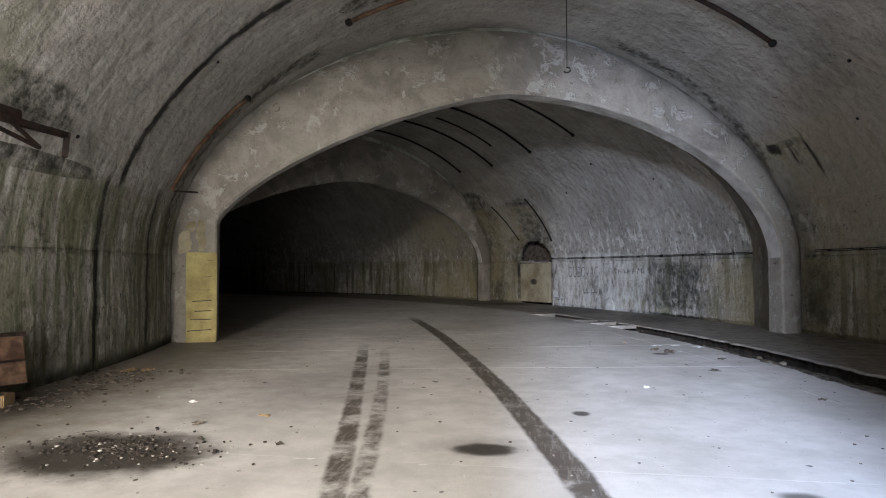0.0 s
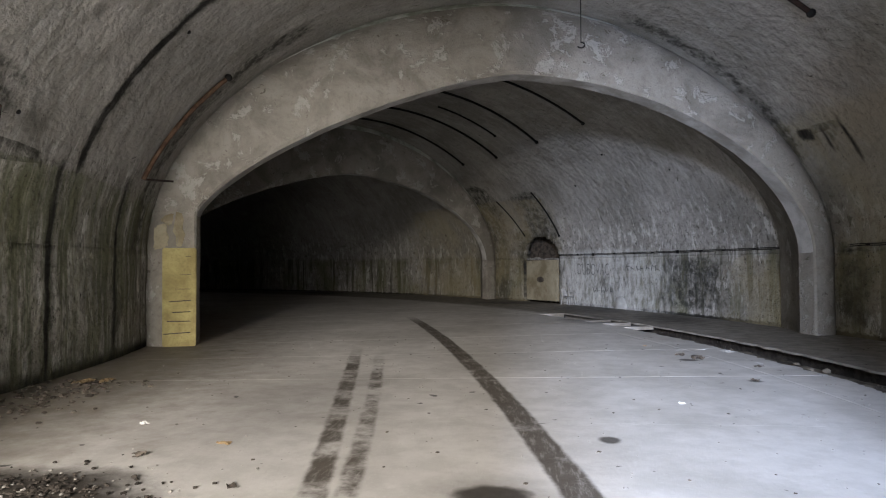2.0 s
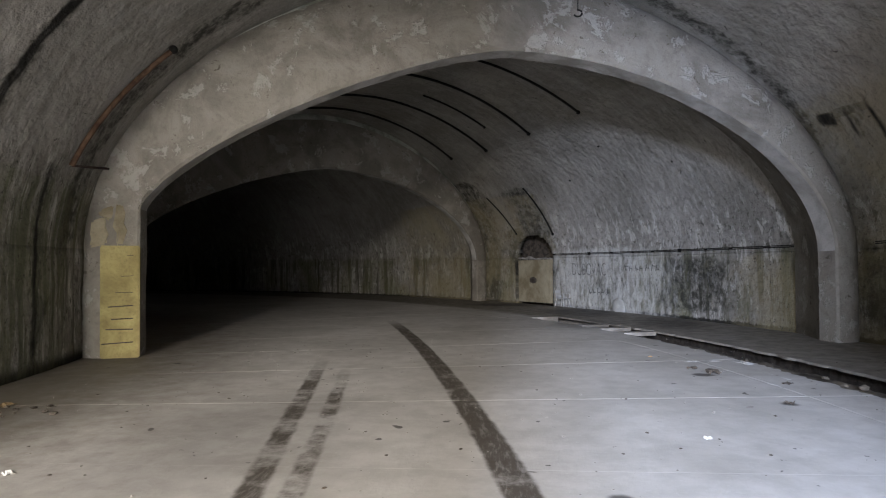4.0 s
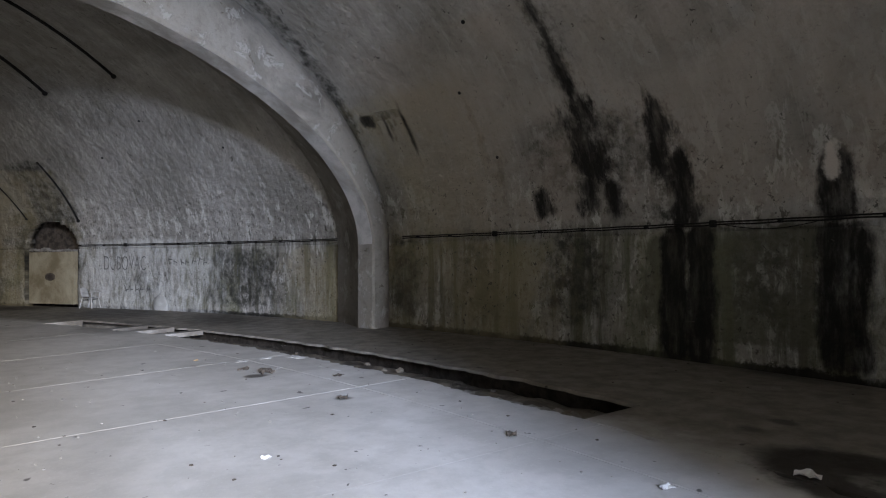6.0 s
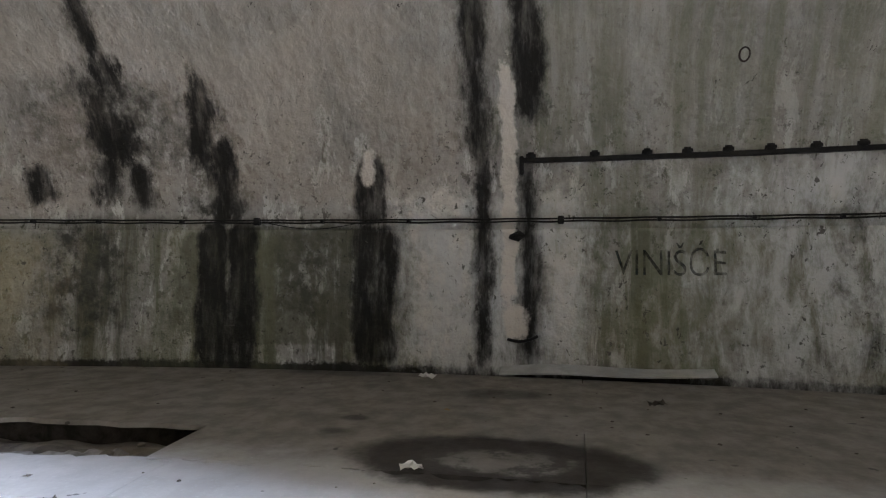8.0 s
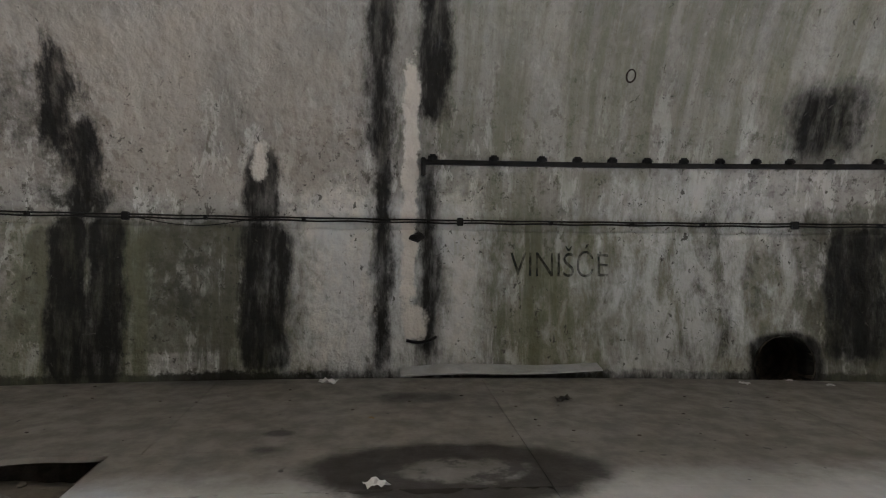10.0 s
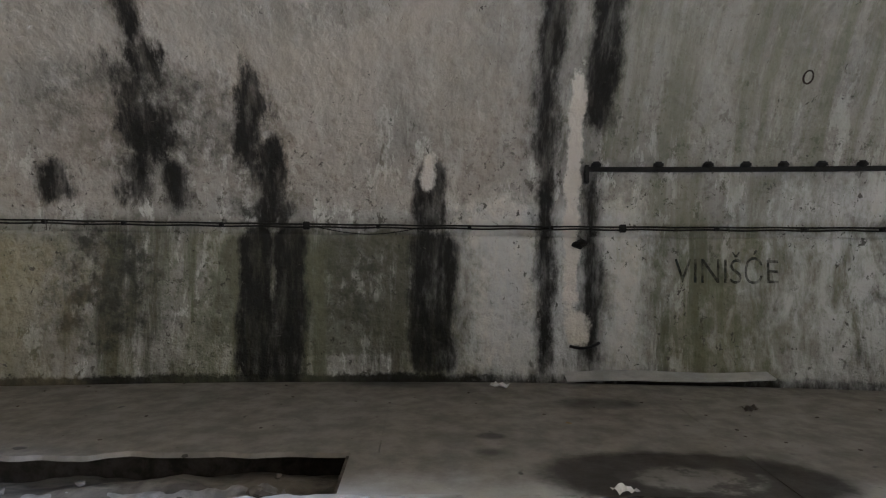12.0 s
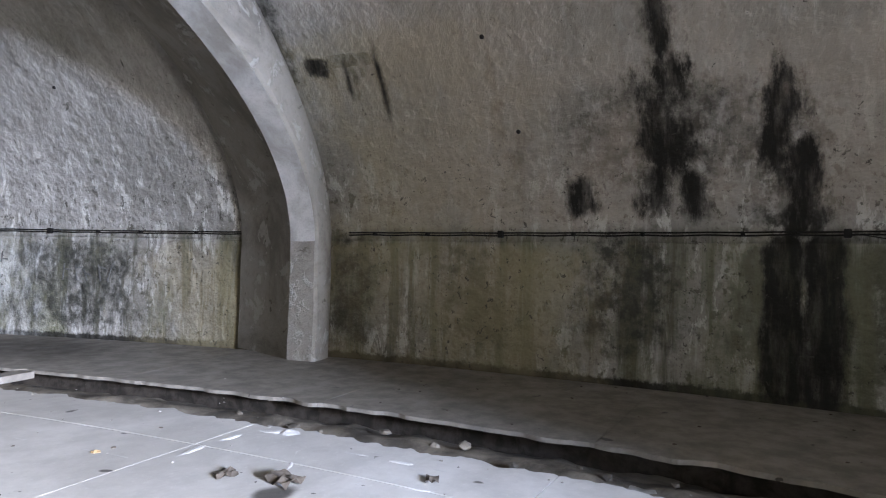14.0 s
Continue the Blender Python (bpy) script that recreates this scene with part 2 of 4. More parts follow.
    base = n.mix(black, base, (0.015, 0.014, 0.012))
    pale_core = masks((PALE[0], PALE[1], PALE[2]), wob2)
    base = n.mix(n.math("MULTIPLY", pale_core, 0.9), base, (0.58, 0.53, 0.46))
    specks = n.ramp(n.noise(o, 5.5, 3, 0.9, 0.8), 0.66, 0.71)
    base = n.mix(n.math("MULTIPLY", specks, 0.9), base, (0.07, 0.065, 0.055))
    n.bump(n.math("ADD", n.math("MULTIPLY", n.noise(o, 4.0, 4, 0.55), 1.9), n.math("ADD", n.math("MULTIPLY", grain, 0.7), n.math("MULTIPLY", pores, 0.10))), 0.8, 0.06)
    return n.done(base, n.ramp(black, 0, 1, 0.92, 0.75))


def concrete_material(name, a, b, stain, rough=0.85, scale=1.0):
    n = Nodes(name)
    o = n.coord()
    big = n.noise(o, 0.7 * scale, 5, 0.6, 0.3)
    fine = n.noise(o, 14 * scale, 5, 0.7)
    c = n.mix(n.ramp(big, 0.35, 0.65), a, b)
    c = n.mix(n.ramp(fine, 0.45, 0.8, 0, 0.45), c, stain)
    n.bump(n.math("ADD", fine, big), 0.4, 0.02)
    return n.done(c, n.ramp(big, 0.3, 0.7, rough, rough - 0.12))


def rib_material():
    """Patched render on the arch ribs, greyer where the top coat has come away."""
    n = Nodes("rib_render")
    o = n.coord()
    big = n.noise(o, 0.8, 6, 0.65, 0.7)
    patch = n.noise(o, 1.7, 5, 0.72, 0.4)
    fine_ = n.noise(o, 9, 7, 0.7)
    c = n.mix(n.ramp(big, 0.36, 0.62), (0.19, 0.175, 0.15), (0.30, 0.28, 0.245))
    c = n.mix(n.ramp(patch, 0.56, 0.60, 0.0, 0.75), c, (0.40, 0.385, 0.35))
    c = n.mix(n.ramp(n.noise(o, 2.4, 6, 0.7, 0.5), 0.63, 0.67, 0.0, 0.8), c, (0.10, 0.085, 0.065))
    c = n.mix(n.ramp(fine_, 0.30, 0.50, 0.35, 0.0), c, (0.12, 0.11, 0.09))
    n.bump(n.math("ADD", n.math("MULTIPLY", n.ramp(patch, 0.55, 0.61), 0.6), n.math("ADD", fine_, big)), 0.7, 0.04)
    return n.done(c, 0.9)


# Dark patches on the floor: (x, y, half width in x, half width in y, softness, strength), metres.
FLOOR_SPOTS = (
    (0.32, 5.89, 0.30, 0.21, 0.07, 0.95), (0.30, 5.95, 0.44, 0.30, 0.22, 0.35), (1.33, 7.45, 0.10, 0.12, 0.03, 0.85), (-3.05, 5.28, 0.95, 0.66, 0.22, 0.97), (3.25, 12.76, 0.16, 0.14, 0.04, 0.85),
    (3.72, 10.83, 0.10, 0.08, 0.04, 0.8), (8.35, 6.25, 0.28, 0.48, 0.10, 0.8), (6.90, 7.55, 0.10, 0.13, 0.04, 0.8), (6.41, 7.59, 0.09, 0.12, 0.06, 0.7),
    (9.25, 8.8, 0.22, 0.7, 0.12, 0.75), (2.75, 5.0, 0.16, 0.10, 0.05, 0.8), (2.2, 20.9, 0.8, 1.2, 0.5, 0.6), (2.4, 25.4, 1.2, 1.9, 0.6, 0.8), (-0.4, 29.3, 1.6, 0.9, 0.5, 0.85), (4.6, 21.4, 0.8, 1.6, 0.5, 0.7), (-6.0, 6.6, 0.9, 1.3, 0.5, 0.75),
    (-2.2, 8.6, 0.9, 1.6, 0.9, 0.35),
)


def floor_material():
    """Worn pale concrete: tyre rubber laid down round the bend, oil and damp patches, dimness painted along the far
    strip.
    """
    n = Nodes("floor_concrete")
    o = n.coord()
    x, y, _ = n.split(o)
    th, r, _ = n.split(n.coord("UV"))
    big = n.noise(o, 0.45, 6, 0.6, 0.5)
    mid = n.noise(o, 3.0, 7, 0.66)
    fine_ = n.noise(o, 22, 5, 0.7)
    c = n.mix(n.ramp(big, 0.34, 0.66), (0.40, 0.385, 0.355), (0.52, 0.505, 0.475))
    c = n.mix(n.ramp(mid, 0.34, 0.62, 0.28, 0.0), c, (0.27, 0.255, 0.23))
    c = n.mix(n.ramp(fine_, 0.55, 0.75, 0.0, 0.35), c, (0.60, 0.59, 0.57))
    wob = n.math("SUBTRACT", n.noise(o, 2.6, 6, 0.7), 0.5)
    # strip beside the outer wall, browned and darkened to paint its lack of light
    strip = n.ramp(n.math("ADD", r, n.math("MULTIPLY", wob, 0.9)), 33.6, 34.4)
    c = n.mix(n.math("MULTIPLY", strip, 0.86), c, n.mix(n.ramp(mid, 0.3, 0.7), (0.115, 0.102, 0.084), (0.21, 0.188, 0.155)))
    edge = n.ramp(n.math("ADD", r, n.math("MULTIPLY", wob, 4.0)), 22.6, 26.2, 0.8, 0.0)
    c = n.mix(edge, c, (0.15, 0.125, 0.09))
    # tyre marks
    tread = n.noise(n.coord("UV", (0.9, 9.0, 1)), 1.6, 5, 0.7)
    total = None
    for r0, k_, mid_th, half, lo, hi, cut in ((28.38, 0.0033, 16.5, 0.15, -12.0, 34.0, 0.36), (26.42, 0.0040, 14.7, 0.11, -9.0, 19.0, 0.46), (26.86, 0.0034, 14.0, 0.09, -9.0, 17.0, 0.53)):
        off = n.math("SUBTRACT", th, mid_th)
        path = n.math("MULTIPLY_ADD", n.math("MULTIPLY", off, off), k_)
        path.node.inputs[2].default_value = r0
        d = n.math("SUBTRACT", n.math("ABSOLUTE", n.math("SUBTRACT", r, path)), half)
        m = n.ramp(n.math("ADD", d, n.math("MULTIPLY", wob, 0.10)), -0.03, 0.03, 1.0, 0.0)
        m = n.math("MULTIPLY", m, n.math("MULTIPLY", n.ramp(th, lo, lo + 3), n.ramp(th, hi - 7, hi, 1.0, 0.0)))
        gap = n.noise(o, 1.3 + r0 * 0.01, 5, 0.65)
        m = n.math("MULTIPLY", m, n.math("MULTIPLY", n.ramp(n.math("ADD", gap, n.math("MULTIPLY", wob, 0.5)), cut - 0.16, cut + 0.10), n.ramp(tread, 0.33, 0.52, 0.62, 0.95)))
        total = m if total is None else n.math("MAXIMUM", total, m)
    c = n.mix(total, c, (0.066, 0.055, 0.043))
    spots = None
    for sx, sy, hx, hy, soft, amount in FLOOR_SPOTS:
        ex = n.math("DIVIDE", n.math("SUBTRACT", x, sx), hx)
        ey = n.math("DIVIDE", n.math("SUBTRACT", y, sy), hy)
        d = n.math("SQRT", n.math("ADD", n.math("MULTIPLY", ex, ex), n.math("MULTIPLY", ey, ey)))
        s_ = soft / min(hx, hy)
        m = n.ramp(n.math("ADD", d, n.math("MULTIPLY", wob, 0.9)), 1 - s_, 1 + s_, amount, 0.0)
        spots = m if spots is None else n.math("MAXIMUM", spots, m)
    # the ring left by a puddle that dried
    ex = n.math("DIVIDE", n.math("SUBTRACT", x, 5.86), 0.72)
    ey = n.math("DIVIDE", n.math("SUBTRACT", y, 6.02), 1.25)
    d = n.math("ADD", n.math("SQRT", n.math("ADD", n.math("MULTIPLY", ex, ex), n.math("MULTIPLY", ey, ey))), n.math("MULTIPLY", wob, 0.5))
    ring = n.math("MULTIPLY", n.ramp(d, 0.80, 1.06, 0.95, 0.0), n.math("MAXIMUM", n.ramp(d, 0.30, 0.46, 0.45, 1.0), n.ramp(mid, 0.42, 0.56, 0.9, 0.3)))
    spots = n.math("MAXIMUM", spots, ring)
    dots = n.math("MAXIMUM", n.ramp(n.noise(o, 3.3, 2, 0.5, 0.3), 0.72, 0.75, 0.0, 0.85), n.ramp(n.noise(o, 8.0, 2, 0.5, 0.2), 0.735, 0.76, 0.0, 0.8))
    spots = n.math("MAXIMUM", spots, dots)
    c = n.mix(spots, c, (0.034, 0.029, 0.024))
    n.bump(n.math("ADD", n.math("MULTIPLY", fine_, 0.35), n.math("MULTIPLY", mid, 0.8)), 0.4, 0.02)
    return n.done(c, n.math("SUBTRACT", n.ramp(mid, 0.3, 0.7, 0.74, 0.55), n.math("MULTIPLY", spots, 0.12)))


LINING = lining_material()
FLOOR = floor_material()
GROUND = concrete_material("bare_ground", (0.30, 0.27, 0.22), (0.42, 0.38, 0.31), (0.2, 0.18, 0.15))
RIB = rib_material()
# pale render that paints the light along the ribs' lower edge
LIT_EDGE = concrete_material("lit_edge_render", (0.30, 0.29, 0.265), (0.52, 0.51, 0.49), (0.22, 0.205, 0.18), 0.88, 2)
MORTAR = concrete_material("lime_mortar", (0.40, 0.39, 0.37), (0.58, 0.57, 0.55), (0.30, 0.28, 0.25), 0.9, 3)
RIM = concrete_material("lime_crusted_rim", (0.24, 0.26, 0.21), (0.58, 0.59, 0.54), (0.09, 0.10, 0.075), 0.9, 2)
# grimy render whose yellow paints the warm light on the pier
YELLOW = concrete_material("warm_lit_render", (0.25, 0.205, 0.085), (0.50, 0.43, 0.19), (0.13, 0.11, 0.06), 0.88, 1.6)
INFILL = concrete_material("stained_infill", (0.20, 0.165, 0.10), (0.38, 0.34, 0.24), (0.12, 0.10, 0.07), 0.88, 1.6)
SOIL = concrete_material("trench_silt", (0.055, 0.048, 0.038), (0.19, 0.165, 0.13), (0.06, 0.054, 0.045), 0.9, 3)
STONE = concrete_material("broken_concrete", (0.17, 0.16, 0.14), (0.36, 0.34, 0.31), (0.11, 0.10, 0.09), 0.9, 6)
DIRT = concrete_material("dark_debris", (0.05, 0.042, 0.034), (0.12, 0.10, 0.08), (0.035, 0.03, 0.025), 0.95, 9)
# near-black earth: oily grit patch, and painted shade on the trench sides
GRIT_AND_SHADE = concrete_material("grit_and_shade", (0.018, 0.015, 0.012), (0.05, 0.042, 0.034), (0.012, 0.010, 0.008), 0.9, 9)
PAPER = concrete_material("white_litter", (0.62, 0.61, 0.58), (0.74, 0.73, 0.70), (0.45, 0.43, 0.40), 0.7, 9)
BOARD = concrete_material("grey_board", (0.34, 0.34, 0.32), (0.46, 0.46, 0.44), (0.24, 0.23, 0.21), 0.7, 4)
PLASTIC = concrete_material("white_plastic", (0.38, 0.38, 0.37), (0.48, 0.48, 0.47), (0.24, 0.23, 0.21), 0.5, 5)
PAINT = concrete_material("faded_dark_paint", (0.012, 0.020, 0.016), (0.030, 0.040, 0.033), (0.09, 0.10, 0.085), 0.85, 6)
WOOD = concrete_material("raw_wood", (0.24, 0.17, 0.09), (0.36, 0.26, 0.14), (0.14, 0.10, 0.06), 0.85, 5)
ORANGE_RUST = concrete_material("flaking_rusty_sheet", (0.055, 0.030, 0.020), (0.15, 0.095, 0.06), (0.03, 0.02, 0.016), 0.88, 7)
DARK = concrete_material("damp_concrete", (0.07, 0.065, 0.06), (0.16, 0.15, 0.13), (0.05, 0.05, 0.045), 0.8, 3)
RUST = concrete_material("rusty_steel", (0.011, 0.008, 0.007), (0.032, 0.018, 0.013), (0.01, 0.008, 0.007), 0.8, 8)
CABLE = concrete_material("black_cable", (0.006, 0.006, 0.006), (0.012, 0.011, 0.010), (0.022, 0.019, 0.017), 0.7, 8)


# ---------------------------------------------------------------- mesh helpers


def mesh_object(name, verts, faces, material, uvs=None, smooth=False, parent=None, crease=0):
    me = bpy.data.meshes.new(name)
    me.from_pydata([tuple(p) for p in verts], [], faces)
    me.materials.append(material)
    if uvs is not None:
        layer = me.uv_layers.new(name="UVMap")
        for loop in me.loops:
            layer.data[loop.index].uv = uvs[loop.vertex_index]
    if smooth:
        me.polygons.foreach_set("use_smooth", [True] * len(me.polygons))
    me.update()
    if crease:
        me.set_sharp_from_angle(angle=radians(crease))
    ob = new(name, me)
    ob.parent = parent
    return ob


def part(name, bm, material, parent=None, label="", smooth=False):
    me = bpy.data.meshes.new(name)
    bm.normal_update()
    bm.to_mesh(me)
    bm.free()
    me.materials.append(material)
    if smooth:
        me.polygons.foreach_set("use_smooth", [True] * len(me.polygons))
    ob = new(name, me)
    ob.parent = parent
    return tagged(ob, label)


def lump(p, size, depth):
    """Unevenness of hand-laid render."""
    q = Vector(p) * (1 / size)
    return depth * (noise.noise(q) + 0.5 * noise.noise(q * 2.3))


def in_niche(r, th, z):
    """Inside the walled-up opening in the outer wall."""
    if r > 37 and -8 < th < -5:
        return math.hypot((th + 6.68) * 0.663, z - 0.16) < 0.40
    if r < 37 or not 38.55 < th < 42.25:
        return False
    return z < 2.0 or z < 2.0 + 1.02 * (1 - (abs(th - 40.4) / 1.85) ** 2) ** 0.5


def shell(name, profile, th0, th1, step, material, thick=0.35, depth=0.028, v0=0.0):
    """A length of tunnel lining swept round the bend: UV in metres along the outer wall and up the section."""
    n = max(2, int(math.ceil((th1 - th0) / step)) + 1)
    thetas = sorted([th0 + (th1 - th0) * j / (n - 1) for j in range(n)] + [38.55 + 0.0925 * j + 0.001 for j in range(41)] + [-7.35 + 0.083 * j + 0.001 for j in range(17)])
    n = len(thetas)
    run, vs = v0, []
    for i, p in enumerate(profile):
        if i:
            run += math.dist(p, profile[i - 1])
        vs.append(run)
    verts, uvs, faces = [], [], []
    m = len(profile)
    for j in range(n):
        th = thetas[j]
        for i, (r, z) in enumerate(profile):
            p = at(r, th, z)
            d = lump(p, 0.55, depth) + lump(p, 0.23, depth * 0.4)
            out = Vector((RM - r, 3.0 - z)).normalized()
            verts.append(at(r + out[0] * d, th, z + out[1] * d))
            uvs.append((RO * radians(th), vs[i]))
    for j in range(n - 1):
        for i in range(m - 1):
            a = j * m + i
            rr, zz = (profile[i][0] + profile[i + 1][0]) / 2, (profile[i][1] + profile[i + 1][1]) / 2
            if not in_niche(rr, (thetas[j] + thetas[j + 1]) / 2, zz):
                faces.append((a, a + 1, a + m + 1, a + m))
    ob = mesh_object(name, verts, faces, material, uvs, True)
    mod = ob.modifiers.new("thickness", "SOLIDIFY")
    mod.thickness, mod.offset = thick, -1
    return ob


# ---------------------------------------------------------------- walls, vault, floor
fine = profile_points(150)
vault_profile = [p for p in fine if p[1] >= SPRING - 1e-6]
outer_profile = [(RO, -0.5 + (SPRING + 0.5) * i / 48) for i in range(49)]
inner_profile = [(RI, SPRING * (16 - i) / 16) for i in range(17)]
vault_len = sum(math.dist(a, b) for a, b in zip(vault_profile, vault_profile[1:]))
tagged(shell("wall_outer", outer_profile, TH0, TH1, 0.3, LINING, v0=-0.5), "damp-streaked cement-rendered tunnel wall with algae", "wall", kind="structure")
tagged(shell("wall_inner", inner_profile, TH0, TH1, 0.4, LINING, v0=SPRING + vault_len), "greenish damp cement-rendered tunnel wall", "wall", kind="structure")
tagged(shell("ceiling", vault_profile, TH0, TH1, 0.3, LINING, v0=SPRING), "grey rendered tunnel vault with soot and damp stains", "ceiling", kind="structure")


def radial_slab(name, r0, r1, th0, th1, z0, z1, material, parent=None, n=6, jag=None, jag0=None):
    """A floor slab between two radii and two angles."""
    verts, faces, uvs = [], [], []
    for z in (z1, z0):
        for j in range(n + 1):
            th = th0 + (th1 - th0) * j / n
            e = jag(th) if jag else 0.0
            e0 = jag0(th) if jag0 else 0.0
            verts += [at(r0 + e0, th, z), at(r1 + e, th, z)]
            uvs += [(th, r0), (th, r1 + e)]
    k = 2 * (n + 1)
    for j in range(n):
        a = 2 * j
        faces += [(a, a + 1, a + 3, a + 2), (k + a, k + a + 2, k + a + 3, k + a + 1)]
        faces += [(a + 1, k + a + 1, k + a + 3, a + 3), (a, a + 2, k + a + 2, k + a)]
    faces += [(0, k, k + 1, 1), (2 * n, 2 * n + 1, k + 2 * n + 1, k + 2 * n)]
    return mesh_object(name, verts, faces, material, uvs, parent=parent)


floor = tagged(radial_slab("floor", RI - 0.3, RO + 0.3, TH0 - 0.3, TH1, -0.9, -0.45, DARK, n=120), "worn grey concrete tunnel floor slabs", "floor", kind="structure")


def jagged(th):
    return 0.14 * noise.noise(Vector((th * 1.3, 3.1, 0))) + 0.07 * noise.noise(Vector((th * 5.1, 7.7, 0))) + 0.03 * noise.noise(Vector((th * 14.0, 1.7, 0))) - 0.04


def crumbled(th):
    """How far the strip's edge has crumbled away, none of it past the trench's ends."""
    inside = min(1.0, max(0.0, (th - TRENCH[2] - 0.1) / 2)) * min(1.0, max(0.0, (TRENCH[3] - th) / 2))
    return inside * (0.05 + 0.10 * noise.noise(Vector((th * 1.7, 9.1, 0))) + 0.03 * noise.noise(Vector((th * 4.1, 2.7, 0))))


for r_a, r_b in ((RI - 0.25, 33.42), (35.05, RO - 0.5)):
    radial_slab("screed", r_a, r_b, TH0 - 0.3, TH1, -0.4, -0.010, FLOOR, floor, 200)
STEP, GAP = 5.2, 0.006
k = 0
th = -0.2 - 4 * STEP
while th < TH1:
    a0, a1 = max(th, TH0 - 0.3), min(th + STEP, TH1)
    th += STEP
    if a1 <= a0:
        continue
    g = math.degrees(GAP / 30) / 2
    for r0, r1 in ((RI - 0.25, 32.85), (32.85 + GAP, TRENCH[0]), (TRENCH[0], TRENCH[1]), (TRENCH[1], RO - 0.28)):
        b0, b1 = a0 + g, a1 - g
        if r0 == TRENCH[0]:
            if b1 <= TRENCH[2] + 0.5 or b0 >= TRENCH[3] - 1:
                b0, b1 = (b0, TRENCH[2]) if abs(b1 - TRENCH[2]) < 2 else (b0, b1)
            else:
                continue
        radial_slab("slab", r0, r1, b0, b1, -0.045 if r0 == TRENCH[1] else -0.45, 0.0006 * ((k * 7) % 5 - 2), FLOOR, floor, 64 if r1 == TRENCH[0] or r0 == TRENCH[1] else 10,
                    jagged if r1 == TRENCH[0] and b1 > TRENCH[2] - 4 and b0 < TRENCH[3] else None, crumbled if r0 == TRENCH[1] and TRENCH[2] < b1 and b0 < TRENCH[3] else None)
        k += 1


# ---------------------------------------------------------------- arched ribs


def rib(name, th_out, th_in, band, splay, r_out, r_in, apex, lean_top, label):
    """A downstand arch across the tunnel with its two piers: a narrow front band, then a splay that falls back."""
    rm, half = (r_out + r_in) / 2, (r_out - r_in) / 2
    nseg = 110
    low_out, low_in = 1.95, 2.75
    inner = [(r_out, low_out * i / 8) for i in range(8)]
    for i in range(nseg + 1):
        f = 1 - 2 * i / nseg
        c = math.sin(f * math.pi / 2)
        p, low = (1.85, low_out) if c >= 0 else (1.38, low_in)
        inner.append((rm + half * c, low + (apex - low) * (1 - abs(c) ** p) ** (1 / p)))
    inner += [(r_in, low_in * (7 - i) / 8) for i in range(8)]
    outer = []
    for i, (r, z) in enumerate(inner):
        if i < 8:
            outer.append((RO + 0.15, z))
        elif i > nseg + 8:
            outer.append((RI - 0.15, z))
        else:
            c = math.sin((1 - 2 * (i - 8) / nseg) * math.pi / 2)
            low = low_out if c > 0 else low_in
            outer.append((RM + (HALF + 0.15) * c, low + (SPRING + RISE + 0.15 - low) * (1 - abs(c) ** POWER) ** (1 / POWER)))
    rows = []
    for (ri, zi), (ro, zo) in zip(inner, outer):
        f = (r_out - ri) / (r_out - r_in)
        th = th_out + f * (th_in - th_out)
        deep = max(0.3, math.hypot(ro - ri, zo - zi))
        side = min(1.0, max(0.0, (0.6 - f) / 0.3))
        foot_lean = 0.36 + (lean_top * 1.6 - 0.36) * side
        lean = foot_lean + (lean_top - foot_lean) * min(1.0, max(0.0, (zi - 2.0 - 1.5 * side) / 2.5))
        back = min(0.9, 0.78 / deep)
        row = []
        for g, dt in ((1.0, lean), (0.93, lean * 0.70), (0.84, lean * 0.42), (0.7, lean * 0.16), (0.5, lean * 0.04), (0.25, 0.0), (0.035, 0.0), (0.0, 0.05), (0.0, band * 0.5), (0.0, band - 0.03), (0.03, band), (back, band + splay), (1.0, band + splay + 0.02)):
            r, z = ri + (ro - ri) * g, zi + (zo - zi) * g
            d = lump(at(r, th, z) + Vector((dt, 0, 0)), 0.6, 0.022) + lump(at(r, th, z) + Vector((dt, 0, 0)), 0.17, 0.010)
            row.append(at(r + d * 0.5, th + math.degrees((dt + d) / r), z + (d if z > 0.3 else 0)))
        rows.append(row)
    m = len(rows[0])
    verts = [p for row in rows for p in row]
    faces = [(i * m + j, i * m + j + 1, (i + 1) * m + j + 1, (i + 1) * m + j) for i in range(len(rows) - 1) for j in range(m - 1)]
    ob = mesh_object(name, verts, faces, RIB, None, True, None, 32)
    # lower band gets the painted edge light, outer rim the lime crust
    ob.data.materials.append(LIT_EDGE)
    ob.data.materials.append(RIM)
    for k_, poly in enumerate(ob.data.polygons):
        j = k_ % (m - 1)
        if 8 <= k_ // (m - 1) <= nseg + 7:
            poly.material_index = 1 if j in (7, 8) else 2 if j in (0, 1) else 0
    return tagged(ob, label, "arch", kind="structure")


rib("arch_rib_1", 18.1, 20.0, 0.55, 1.55, 37.1, 23.1, 6.02, 0.95, "rendered concrete arch rib, its pale edge brightened to paint light")
rib("arch_rib_2", 45.2, 47.3, 0.4, 1.0, 37.3, 22.9, 5.7, 0.25, "soot-darkened concrete arch rib deep in the tunnel")

